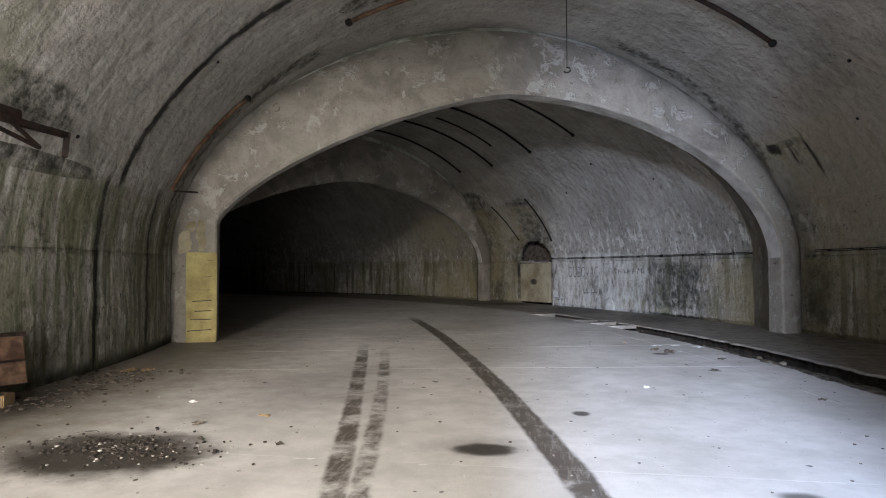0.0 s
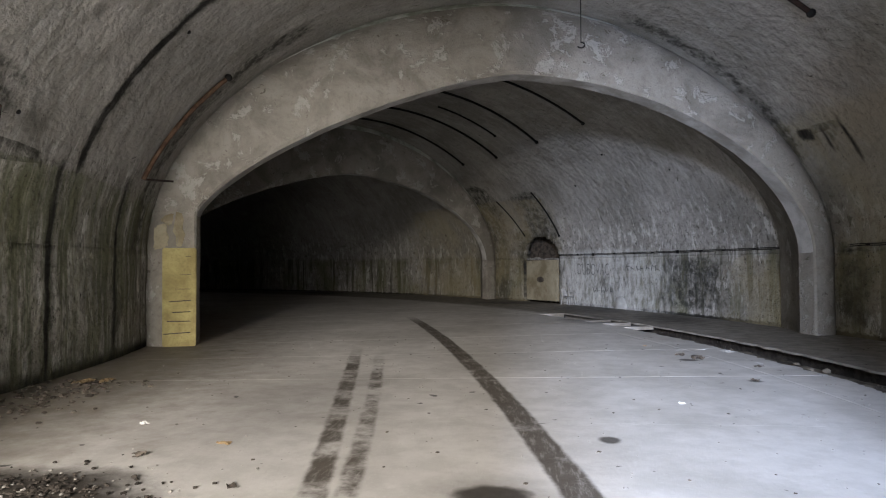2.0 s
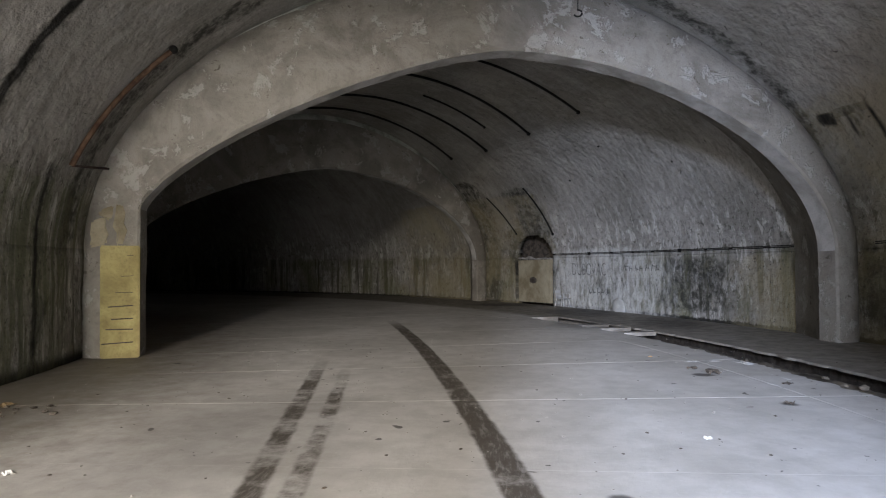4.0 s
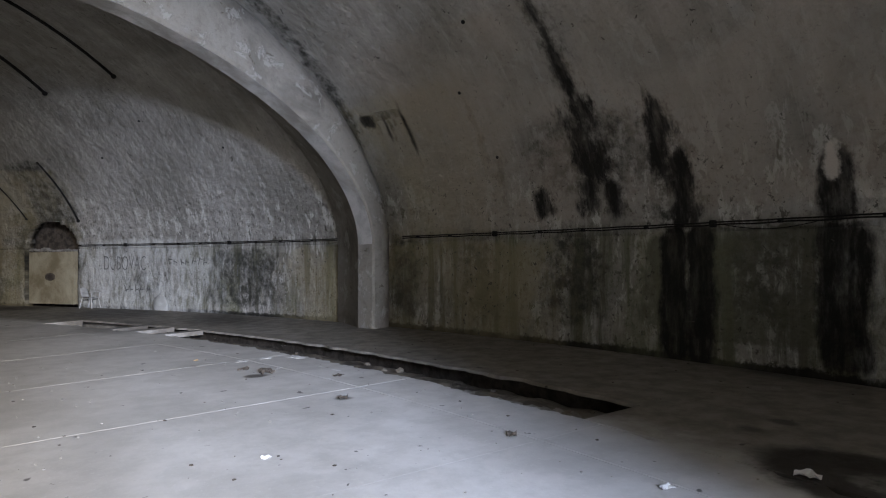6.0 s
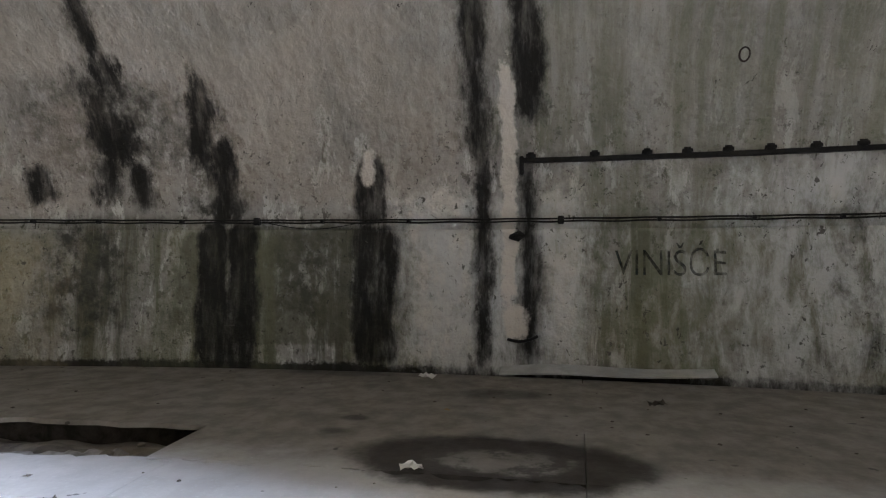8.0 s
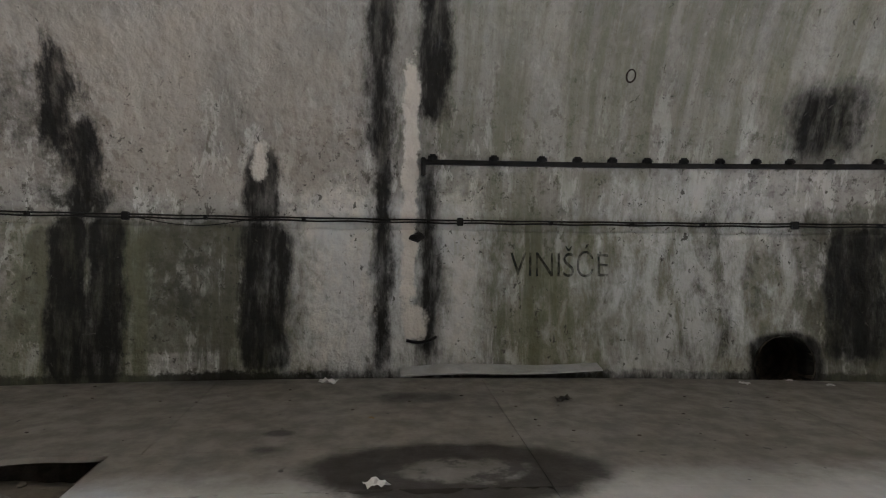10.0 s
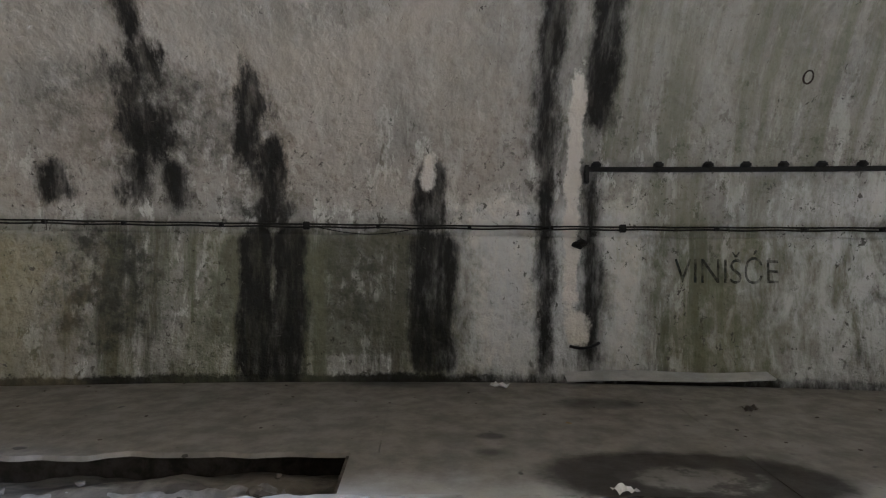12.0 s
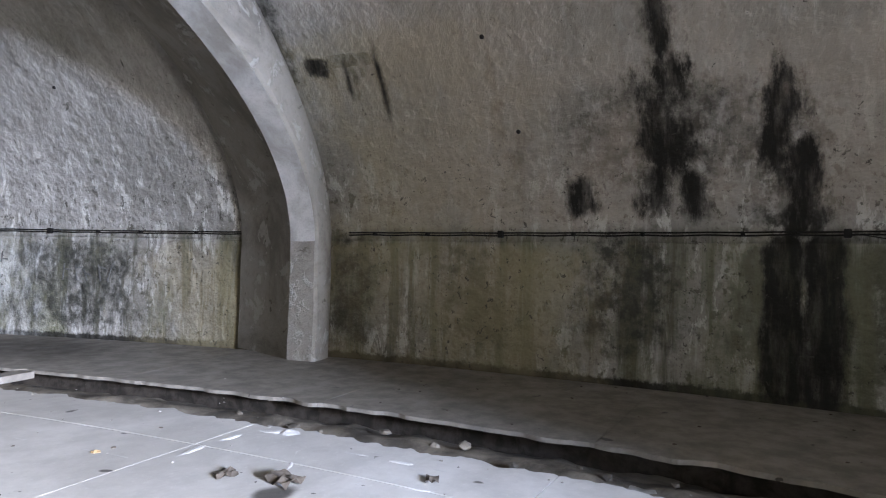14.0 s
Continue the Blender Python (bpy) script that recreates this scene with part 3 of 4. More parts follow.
# ---------------------------------------------------------------- ends of the tunnel
def cross_wall(name, th, openings, label):
    """A wall right across the tunnel; openings are (r0, r1, height)."""
    bm = bmesh.new()
    edges = sorted({RI - 0.3, RO + 0.3, *(e for o in openings for e in o[:2])})
    for r0, r1 in zip(edges, edges[1:]):
        low = max([o[2] for o in openings if o[0] <= r0 and r1 <= o[1]], default=-0.4)
        if low > 8.4:
            continue
        corners = []
        for dth in (0.0, -math.degrees(0.5 / 30)):
            corners += [bm.verts.new(at(r, th + dth, z)) for r, z in ((r0, low), (r1, low), (r1, 8.4), (r0, 8.4))]
        for q in ((0, 1, 2, 3), (7, 6, 5, 4), (0, 4, 5, 1), (1, 5, 6, 2), (2, 6, 7, 3), (3, 7, 4, 0)):
            bm.faces.new([corners[i] for i in q])
    return tagged(part(name, bm, LINING), label, "wall", kind="structure")


# both gaps are unseen, sized to shape the lamps' beams
cross_wall("wall_portal", TH0, [(26.2, 29.9, 5.5), (30.58, 32.02, 5.3)], "unseen end wall at the tunnel portal, its two gaps shaped to crop the light")
cross_wall("wall_end", TH1, [], "plain dark end wall")
# unseen baffle, added so each lamp shines through its own gap only
bm = bmesh.new()
bmesh.ops.create_cube(bm, size=1.0, matrix=pose(0.45, -7.7, 3.6, 0, 0, 0) @ Matrix.Diagonal((0.5, 7.6, 9.2, 1)))
tagged(part("light_baffle", bm, GROUND), "unseen baffle wall added outside the portal to part the two beams", "wall", kind="structure")
bm = bmesh.new()
bmesh.ops.create_grid(bm, x_segments=1, y_segments=1, size=1500)
bmesh.ops.translate(bm, verts=bm.verts, vec=(0, 0, -0.95))
tagged(part("ground", bm, GROUND), "bare rocky ground outside the tunnel", "ground", kind="structure")


# ---------------------------------------------------------------- cables and rails on the outer wall
def tube(name, pts, radius, material, parent=None, label="", n=8):
    """A round bar along a line of points."""
    verts, faces = [], []
    for i, p in enumerate(pts):
        d = (Vector(pts[min(i + 1, len(pts) - 1)]) - Vector(pts[max(i - 1, 0)])).normalized()
        side = d.cross(Vector((0, 0, 1)))
        side = side.normalized() if side.length > 1e-4 else Vector((1, 0, 0))
        up = side.cross(d)
        for j in range(n):
            a = 2 * math.pi * j / n
            verts.append(Vector(p) + radius * (math.cos(a) * side + math.sin(a) * up))
    for i in range(len(pts) - 1):
        for j in range(n):
            faces.append((i * n + j, i * n + (j + 1) % n, (i + 1) * n + (j + 1) % n, (i + 1) * n + j))
    faces += [tuple(range(n - 1, -1, -1)), tuple((len(pts) - 1) * n + j for j in range(n))]
    ob = mesh_object(name, verts, faces, material, None, True, parent)
    return tagged(ob, label)


def box(bm, m, sx, sy, sz, bevel=0.0):
    """A block of the given size at the pose m, with softened edges."""
    made = bmesh.ops.create_cube(bm, size=1.0, matrix=m @ Matrix.Diagonal((sx, sy, sz, 1)))
    if bevel:
        edges = list({e for v in made["verts"] for e in v.link_edges})
        bmesh.ops.bevel(bm, geom=edges, offset=bevel, segments=2, affect="EDGES")
    return bm


def frame_at(r, th, z):
    """A pose on the tunnel's section: x inward, y along the tunnel, z up."""
    return Matrix.Translation(at(r, th, z)) @ Matrix.Rotation(radians(th + 180), 4, "Z")


def on_vault(v):
    """The section's point at a run of v metres from the outer foot."""
    run = 0.0
    prev = (RO, 0.0)
    for p in fine[1:]:
        d = math.dist(p, prev)
        if run + d >= v:
            f = (v - run) / d
            return prev[0] + (p[0] - prev[0]) * f, prev[1] + (p[1] - prev[1]) * f
        run, prev = run + d, p
    return prev


def vault_line(th0, v0, th1, v1, off, n=14):
    """Points along the vault, held off it by off."""
    pts = []
    for i in range(n + 1):
        f = i / n
        r, z = on_vault(v0 + (v1 - v0) * f)
        d = Vector((RM - r, 3.0 - z)).normalized() * off
        pts.append(at(r + d[0], th0 + (th1 - th0) * f, z + d[1]))
    return pts


def rock(bm, place, size, rng, squash=0.6):
    """An angular lump of broken concrete."""
    made = bmesh.ops.create_icosphere(bm, subdivisions=1, radius=size, matrix=Matrix.Translation(place) @ Matrix.Rotation(rng.uniform(0, 6), 4, "Z"))
    for v in made["verts"]:
        d = v.co - Vector(place)
        d.x *= rng.uniform(0.65, 1.3)
        d.y *= rng.uniform(0.65, 1.3)
        d.z *= squash * rng.uniform(0.6, 1.2)
        v.co = Vector(place) + d
    low = min(v.co.z for v in made["verts"])
    for v in made["verts"]:
        v.co.z += place[2] - low - size * 0.06


# ---------------------------------------------------------------- trench
verts, faces = [], []
bed = ((33.5, -0.43), (33.75, -0.42), (33.95, -0.40), (34.08, -0.36), (34.18, -0.22), (34.32, -0.17), (34.5, -0.18), (34.66, -0.22), (34.82, -0.26), (35.0, -0.30))
steps = 260
for j in range(steps + 1):
    th = TRENCH[2] - 0.3 + (TRENCH[3] - TRENCH[2] + 0.6) * j / steps
    for r, z in bed:
        q = at(r, th)
        verts.append(at(r + 0.06 * noise.noise(q * 1.7), th, z + 0.05 * noise.noise(q * 2.1) + 0.025 * noise.noise(q * 7.0)))
m = len(bed)
faces = [(j * m + i, j * m + i + 1, (j + 1) * m + i + 1, (j + 1) * m + i) for j in range(steps) for i in range(m - 1)]
tagged(mesh_object("trench_silt", verts, faces, SOIL, None, True), "brown silt and broken concrete in the open floor trench", "trench", kind="structure")
rng = random.Random(4)
for i in range(16):
    bm = bmesh.new()
    th = rng.uniform(TRENCH[2] + 0.6, TRENCH[3])
    size = rng.uniform(0.03, 0.085)
    rock(bm, at(rng.uniform(34.2, 34.6), th, -0.20), size, rng)
    tagged(part("concrete_chunk", bm, SOIL), "broken lump of silty concrete lying in the trench", "rubble", "chunks in the trench")
for i in range(7):
    bm = bmesh.new()
    th = rng.uniform(TRENCH[2] + 2, TRENCH[3] + 1)
    rock(bm, at(33.62 - abs(rng.gauss(0, 0.14)), th, 0.0), rng.uniform(0.010, 0.032), rng, 0.4)
    tagged(part("concrete_chunk", bm, STONE), "small broken lump of concrete beside the trench edge", "rubble", "chunks along the trench edge")
# liners coloured dark to paint the shade under the trench edges
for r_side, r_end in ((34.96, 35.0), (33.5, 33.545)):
    tagged(radial_slab("trench_wall", r_side, r_end, TRENCH[2] - 0.02, TRENCH[3], -0.45, -0.015, GRIT_AND_SHADE, None, 90), "dirty side of the floor trench, painted dark for shade", "trench", kind="structure")
tagged(radial_slab("trench_end", 33.6, 34.6, TRENCH[2] - 0.004, TRENCH[2] + 0.05, -0.45, -0.015, DIRT, None, 2), "dirty end of the floor trench, painted dark for shade", "trench", kind="structure")
# crust of broken lime mortar standing along the open joints and the trench edge


def crust(points, width, height, seed):
    """A low ragged ridge of mortar along a line on the floor."""
    g = random.Random(seed)
    verts, faces = [], []
    line = [Vector((*p, 0.0)) for p in points]
    run = []
    for p, q in zip(line, line[1:]):
        k_ = max(2, int((q - p).length / 0.05))
        run += [p.lerp(q, i / k_) for i in range(k_)]
    run.append(line[-1])
    for i, p in enumerate(run):
        d = (run[min(i + 1, len(run) - 1)] - run[max(i - 1, 0)]).normalized()
        side = Vector((-d.y, d.x, 0))
        end = min(1.0, i / 2, (len(run) - 1 - i) / 2)
        big = max(0.0, 0.42 + 1.5 * noise.noise(p * 3.7 + Vector((seed, 0, 0)))) * (0.3 + 0.7 * end)
        w, h = 1.3 * width * big * g.uniform(0.6, 1.3), 0.5 * height * big * g.uniform(0.6, 1.3)
        p = p + side * 0.035 * noise.noise(p * 2.3 + Vector((0, seed, 0)))
        for f, z in ((-1, -0.012), (-0.6, h * 0.8 - 0.004), (0.1, h - 0.003), (0.7, h * 0.55 - 0.005), (1, -0.012)):
            verts.append(p + side * (f * w) + Vector((0, 0, z)))
    for i in range(len(run) - 1):
        for j in range(4):
            faces.append((i * 5 + j, i * 5 + j + 1, i * 5 + j + 6, i * 5 + j + 5))
    ob = mesh_object("mortar_crust", verts, faces, MORTAR)
    return tagged(ob, "ragged pale lime mortar crust along a floor joint", "crust", "mortar crusts")


for k_, (pts, w, h) in enumerate((
    (((3.05, 13.97), (3.65, 14.19), (4.22, 14.23)), 0.035, 0.020), (((2.41, 15.72), (2.71, 14.89), (2.99, 14.08)), 0.022, 0.012),
    (((3.20, 13.45), (3.35, 13.15), (3.62, 12.75), (3.95, 12.15), (4.15, 11.7)), 0.030, 0.018), (((3.60, 13.10), (3.95, 13.42), (4.12, 13.42)), 0.022, 0.014),
    (((4.16, 13.30), (4.28, 12.9), (4.40, 12.3), (4.50, 11.75)), 0.030, 0.018), (((4.02, 14.35), (4.22, 14.05), (4.30, 13.8)), 0.085, 0.045),
    (((-2.6, 5.36), (-1.6, 5.37), (-0.6, 5.37)), 0.05, 0.010), (((-0.3, 5.37), (0.2, 5.37), (0.45, 5.37)), 0.05, 0.010), (((3.35, 15.25), (3.62, 15.32)), 0.022, 0.012), (((3.02, 17.2), (3.22, 17.0)), 0.03, 0.014), (((4.75, 11.2), (4.85, 10.6), (4.80, 10.2)), 0.022, 0.012))):
    crust(pts, w, h, k_)
# pale ridge of caked debris along the trench bed
verts, faces = [], []
for i in range(61):
    th = 5.9 + 4.6 * i / 60
    w = 0.05 + 0.06 * abs(noise.noise(Vector((th * 1.9, 0.3, 4.0))))
    h = (0.03 + 0.09 * abs(noise.noise(Vector((th * 2.7, 5.1, 0.0))))) * min(1.0, i / 6, (60 - i) / 6)
    mid_r = 34.3 + 0.05 * noise.noise(Vector((th * 1.3, 8.0, 0.0)))
    verts += [at(mid_r + f * w, th, -0.22 + g * h + 0.012 * noise.noise(Vector((th * 9, f * 3, 0)))) for f, g in ((-1.3, 0), (-0.7, 0.75), (0, 1), (0.6, 0.7), (1.2, 0))]
faces = [(i * 5 + j, i * 5 + j + 1, i * 5 + j + 6, i * 5 + j + 5) for i in range(60) for j in range(4)]
tagged(mesh_object("debris_ridge", verts, faces, STONE, None, True), "pale ridge of caked debris along the trench bed", "debris", kind="stuff")
# slabs that still bridge the far end of the trench
for a0, a1 in ((26.4, 26.85), (24.75, 25.4), (22.9, 23.35)):
    ob = radial_slab("cover_slab", 33.62, 34.72, a0, a1, -0.10, -0.006, FLOOR, None, 8, jagged)
    tagged(ob, "worn concrete slab still bridging the open trench", "slab", "trench cover slabs")
bm = box(bmesh.new(), look(at(33.95, 5.75, -0.22), at(34.35, 7.2, -0.12)), 0.10, 0.05, 1.0, 0.008)
tagged(part("plank", bm, DIRT), "dark wet plank fallen into the trench", "plank")

# ---------------------------------------------------------------- cables and rail on the outer wall


def wall_cable(a0, a1, sag):
    run = new("wall_cable")
    run.location = at(RO - 0.05, a0, 2.12)
    tagged(run, "black twin cable clipped along the damp tunnel wall", "cable", "wall cables")
    inv = Matrix.Translation(-run.location)

    def local(p):
        return inv @ p

    n = int((a1 - a0) * 6)
    for dz in (-0.020, 0.020):
        tube("strand", [local(at(RO - 0.055, a0 + (a1 - a0) * i / n, 2.12 + dz + sag * math.sin(i * 0.78) * (0.4 if dz > 0 else 1))) for i in range(n + 1)], 0.0115, CABLE, run)
    th = a0 + 0.25
    k = 0
    while th < a1:
        m_ = Matrix.Translation(-run.location) @ frame_at(RO - 0.045, th, 2.12)
        part("clip", box(bmesh.new(), m_, 0.09, 0.05 if k % 4 else 0.085, 0.062 if k % 4 else 0.11, 0.008), CABLE, run)
        th += 1.72 + 0.25 * math.sin(k * 2.1)
        k += 1
    return run


wall_cable(-14.0, 17.95, 0.006)
wall_cable(20.9, 38.4, 0.004)
tube_pts = [at(RO - 0.05, 4.55 + 2.1 * i / 14, 2.10 - 0.09 * math.sin(math.pi * i / 14)) for i in range(15)]
tagged(tube("loose_wire", tube_pts, 0.006, CABLE), "thin loose wire sagging under the wall cable", "wire")

rail = tagged(new("steel_rail"), "black steel angle rail bolted to the damp wall", "rail")
rail.location = at(RO - 0.2, 0, 2.93)
back = Matrix.Translation(-rail.location)
n = 40
section = ((0.13, -0.035), (0.20, -0.035), (0.20, 0.03), (0.185, 0.03), (0.185, -0.02), (0.13, -0.02))
verts, faces = [], []
for i in range(n + 1):
    th = 1.05 - 11.5 * i / n
    verts += [back @ at(RO - d, th, 2.93 + z) for d, z in section]
for i in range(n):
    for j in range(6):
        faces.append((i * 6 + j, i * 6 + (j + 1) % 6, (i + 1) * 6 + (j + 1) % 6, (i + 1) * 6 + j))
faces += [(5, 4, 3, 2, 1, 0), tuple(n * 6 + j for j in range(6))]
mesh_object("angle", verts, faces, CABLE, parent=rail)
for u in (0.55, -0.30, -0.97, -1.47, -1.96, -2.45, -2.96, -3.46, -3.96, -4.42, -4.95, -5.6):
    m_ = back @ frame_at(RO - 0.165, math.degrees(u / RO), 2.985)
    bm = box(bmesh.new(), m_ @ pose(0, 0, 0, 0, -12, 0), 0.13, 0.13, 0.085, 0.024)
    part("hanger", bm, CABLE, rail, smooth=True)
part("end_bracket", box(bmesh.new(), back @ frame_at(RO - 0.13, 1.02, 2.86), 0.14, 0.06, 0.26, 0.01), CABLE, rail)

bm = bmesh.new()
bmesh.ops.create_icosphere(bm, subdivisions=2, radius=1.0, matrix=frame_at(RO - 0.06, 1.13, 1.90) @ Matrix.Diagonal((0.07, 0.13, 0.065, 1)))
for v in bm.verts:
    v.co += Vector((0, 0.04, 0.05)) * noise.noise(v.co * 9)
tagged(part("junction_box", bm, CABLE), "broken black cable box hanging from the wall", "cable box")
pts = [at(RO - 0.03 - 0.05 * math.sin(math.pi * i / 10), 1.32 - 0.62 * i / 10, 0.47 - 0.03 * math.sin(math.pi * i / 10) + 0.05 * (i / 10) ** 2) for i in range(11)]
tagged(tube("bent_strap", pts, 0.022, CABLE), "bent black strap sticking out of the wall", "strap")
tagged(tube("wall_eye", [at(37.36 - 0.04 * math.sin(a), -3.12 + 0.09 * math.cos(a), 4.04 + 0.075 * math.sin(a)) for a in (2 * math.pi * k / 12 for k in range(13))], 0.013, RUST), "small rusty iron eye on the vault", "wall eye")

# culvert behind the round opening at the wall's foot
bm = bmesh.new()
bmesh.ops.create_cone(bm, cap_ends=False, segments=40, radius1=0.41, radius2=0.41, depth=1.2, matrix=frame_at(RO + 0.55, -6.68, 0.16) @ Matrix.Rotation(radians(90), 4, "Y"))
geo = bmesh.ops.create_circle(bm, cap_ends=True, segments=40, radius=0.42, matrix=frame_at(RO + 1.14, -6.68, 0.16) @ Matrix.Rotation(radians(90), 4, "Y"))
tagged(part("culvert", bm, DIRT, smooth=False), "soot-black round culvert mouth at the wall foot", "culvert", kind="structure")

# board leaning over the gutter at the wall's foot
verts, faces = [], []
n = 14
for i in range(n + 1):
    f = i / n
    th = 1.45 - 4.15 * f
    rise = 0.025 + 0.075 * f + 0.015 * math.sin(f * 7)
    for r, z in ((RO - 0.36, rise), (RO - 0.06, rise + 0.06 + 0.015 * math.sin(f * 5)), (RO - 0.055, rise + 0.078 + 0.015 * math.sin(f * 5)), (RO - 0.365, rise + 0.02)):
        verts.append(at(r, th, z))
for i in range(n):
    for j in range(4):
        faces.append((i * 4 + j, i * 4 + (j + 1) % 4, (i + 1) * 4 + (j + 1) % 4, (i + 1) * 4 + j))
faces += [(3, 2, 1, 0), tuple(n * 4 + j for j in range(4))]
tagged(mesh_object("board", verts, faces, BOARD), "long pale grey warped board lying against the wall foot", "board")

# ---------------------------------------------------------------- writing on the walls


def wall_text(name, body, u0, u1, z0, z1, label, material, r=RO - 0.012, slant=0.0, weight=0.0):
    curve = bpy.data.curves.new(name, "FONT")
    curve.body, curve.offset = body, weight
    temp = bpy.data.objects.new(name, curve)
    scene.collection.objects.link(temp)
    me = bpy.data.meshes.new_from_object(temp.evaluated_get(bpy.context.evaluated_depsgraph_get()))
    scene.collection.objects.unlink(temp)
    bpy.data.objects.remove(temp)
    xs = [v.co.x for v in me.vertices]
    ys = [v.co.y for v in me.vertices]
    x0, x1, y0, y1 = min(xs), max(xs), min(ys), max(ys)
    for v in me.vertices:
        fx, fy = (v.co.x - x0) / (x1 - x0), (v.co.y - y0) / (y1 - y0)
        u = u0 + (u1 - u0) * (fx + slant * fy)
        p = at(r, math.degrees(u / RO), z0 + (z1 - z0) * fy)
        v.co = at(r - 0.008 + lump(p, 0.55, 0.0), math.degrees(u / RO) + 0.012 * noise.noise(p * 4), z0 + (z1 - z0) * fy + 0.02 * noise.noise(p * 3))
    me.materials.clear()
    me.materials.append(material)
    return tagged(new(name, me), label, "graffiti")


WORN_PAINT = PAINT.copy()
WORN_PAINT.name = "worn_dark_paint"
wt = WORN_PAINT.node_tree
coat, place_, wear = wt.nodes.new("ShaderNodeTexNoise"), wt.nodes.new("ShaderNodeTexCoord"), wt.nodes.new("ShaderNodeMapRange")
coat.inputs["Scale"].default_value, coat.inputs["Detail"].default_value, coat.inputs["Roughness"].default_value = 6.5, 6.0, 0.75
for i, v_ in enumerate((0.0, 0.38, 0.58, 0.3, 0.95)):
    wear.inputs[i].default_value = v_
wt.links.new(place_.outputs["Object"], coat.inputs["Vector"])
wt.links.new(coat.outputs[0], wear.inputs[0])
wt.links.new(wear.outputs[0], wt.nodes["Principled BSDF"].inputs["Alpha"])
wall_text("graffiti", "VINIŠĆE", -0.56, -1.95, 1.37, 1.83, "faded dark green painted capitals on the wall", WORN_PAINT, RO - 0.034, weight=-0.006)
FAINT = concrete_material("faint_charcoal", (0.07, 0.07, 0.065), (0.16, 0.16, 0.15), (0.26, 0.26, 0.25), 0.9, 9)
wall_text("graffiti", "DUBOVAC", 24.3, 22.35, 1.28, 1.74, "faint charcoal capitals on the pale wall", FAINT, RO - 0.03, weight=-0.02)
rng = random.Random(8)
for u0, u1, z0, z1 in ((23.3, 22.1, 0.55, 0.88), (18.25, 17.1, 1.12, 1.52), (21.3, 19.6, 1.45, 1.7)):
    scrawl = tagged(new("scrawl"), "faint unreadable charcoal scrawl on the wall", "graffiti")
    scrawl.location = at(RO - 0.03, math.degrees(u0 / RO), z0)
    shift = Matrix.Translation(-scrawl.location)
    u = u0
    while u > u1:
        h = (z1 - z0) * rng.uniform(0.6, 1.0)
        part("stroke", box(bmesh.new(), shift @ frame_at(RO - 0.03, math.degrees(u / RO), z0 + h / 2) @ pose(0, 0, 0, rng.uniform(-25, 25), 0, 0), 0.006, 0.03, h), FAINT, scrawl)
        part("stroke", box(bmesh.new(), shift @ frame_at(RO - 0.03, math.degrees((u - 0.07) / RO), z0 + h * rng.uniform(0.2, 0.9)) @ pose(0, 0, 0, rng.uniform(-30, 30), 0, 0), 0.006, 0.15, 0.03), FAINT, scrawl)
        u -= rng.uniform(0.2, 0.34)

# ---------------------------------------------------------------- walled-up opening with a broken top
bm = bmesh.new()
outline = [(39.0, 0.06), (42.1, 0.06), (42.1, 1.90), (38.92, 1.92)]
quads = []
for r in (RO + 0.07, RO + 0.33):
    quads.append([bm.verts.new(at(r, th, z)) for th, z in outline])
bm.faces.new(quads[0])
bm.faces.new(quads[1][::-1])
for i in range(4):
    bm.faces.new((quads[0][i], quads[0][(i + 1) % 4], quads[1][(i + 1) % 4], quads[1][i]))
infill = tagged(part("infill_panel", bm, INFILL), "yellow-stained rendered infill blocking a wall opening", "infill", kind="structure")
bm = bmesh.new()
bmesh.ops.create_icosphere(bm, subdivisions=2, radius=1.0, matrix=frame_at(RO + 0.07, 40.6, 1.02) @ Matrix.Diagonal((0.06, 0.26, 0.15, 1)))
part("broken_patch", bm, DIRT, infill, "dark broken hole in the render")
bm = bmesh.new()
box(bm, frame_at(RO + 1.6, 40.4, 1.3), 0.1, 4.0, 3.6)
box(bm, frame_at(RO + 0.9, 37.9, 1.3), 1.5, 0.1, 3.6)
box(bm, frame_at(RO + 0.9, 42.9, 1.3), 1.5, 0.1, 3.6)
box(bm, frame_at(RO + 0.9, 40.4, 3.3), 1.5, 4.0, 0.1)
tagged(part("wall_niche", bm, DIRT), "dark recess behind the broken opening", "niche", kind="structure")
bm = bmesh.new()
rng = random.Random(12)
for i in range(16):
    rock(bm, at(RO + 0.12, 38.8 + 0.21 * i, 1.92), rng.uniform(0.06, 0.13), rng, 0.7)
part("broken_edge", bm, STONE, infill, "ragged broken top edge")

# ---------------------------------------------------------------- plastic chair by the far wall
chair = tagged(new("plastic_chair"), "white moulded plastic armchair standing against the far wall", "chair")
chair.matrix_world = Matrix.Translation((1.86, 28.1, 0)) @ Matrix.Rotation(radians(52), 4, "Z") @ Matrix.Diagonal((0.8, 0.8, 0.82, 1))


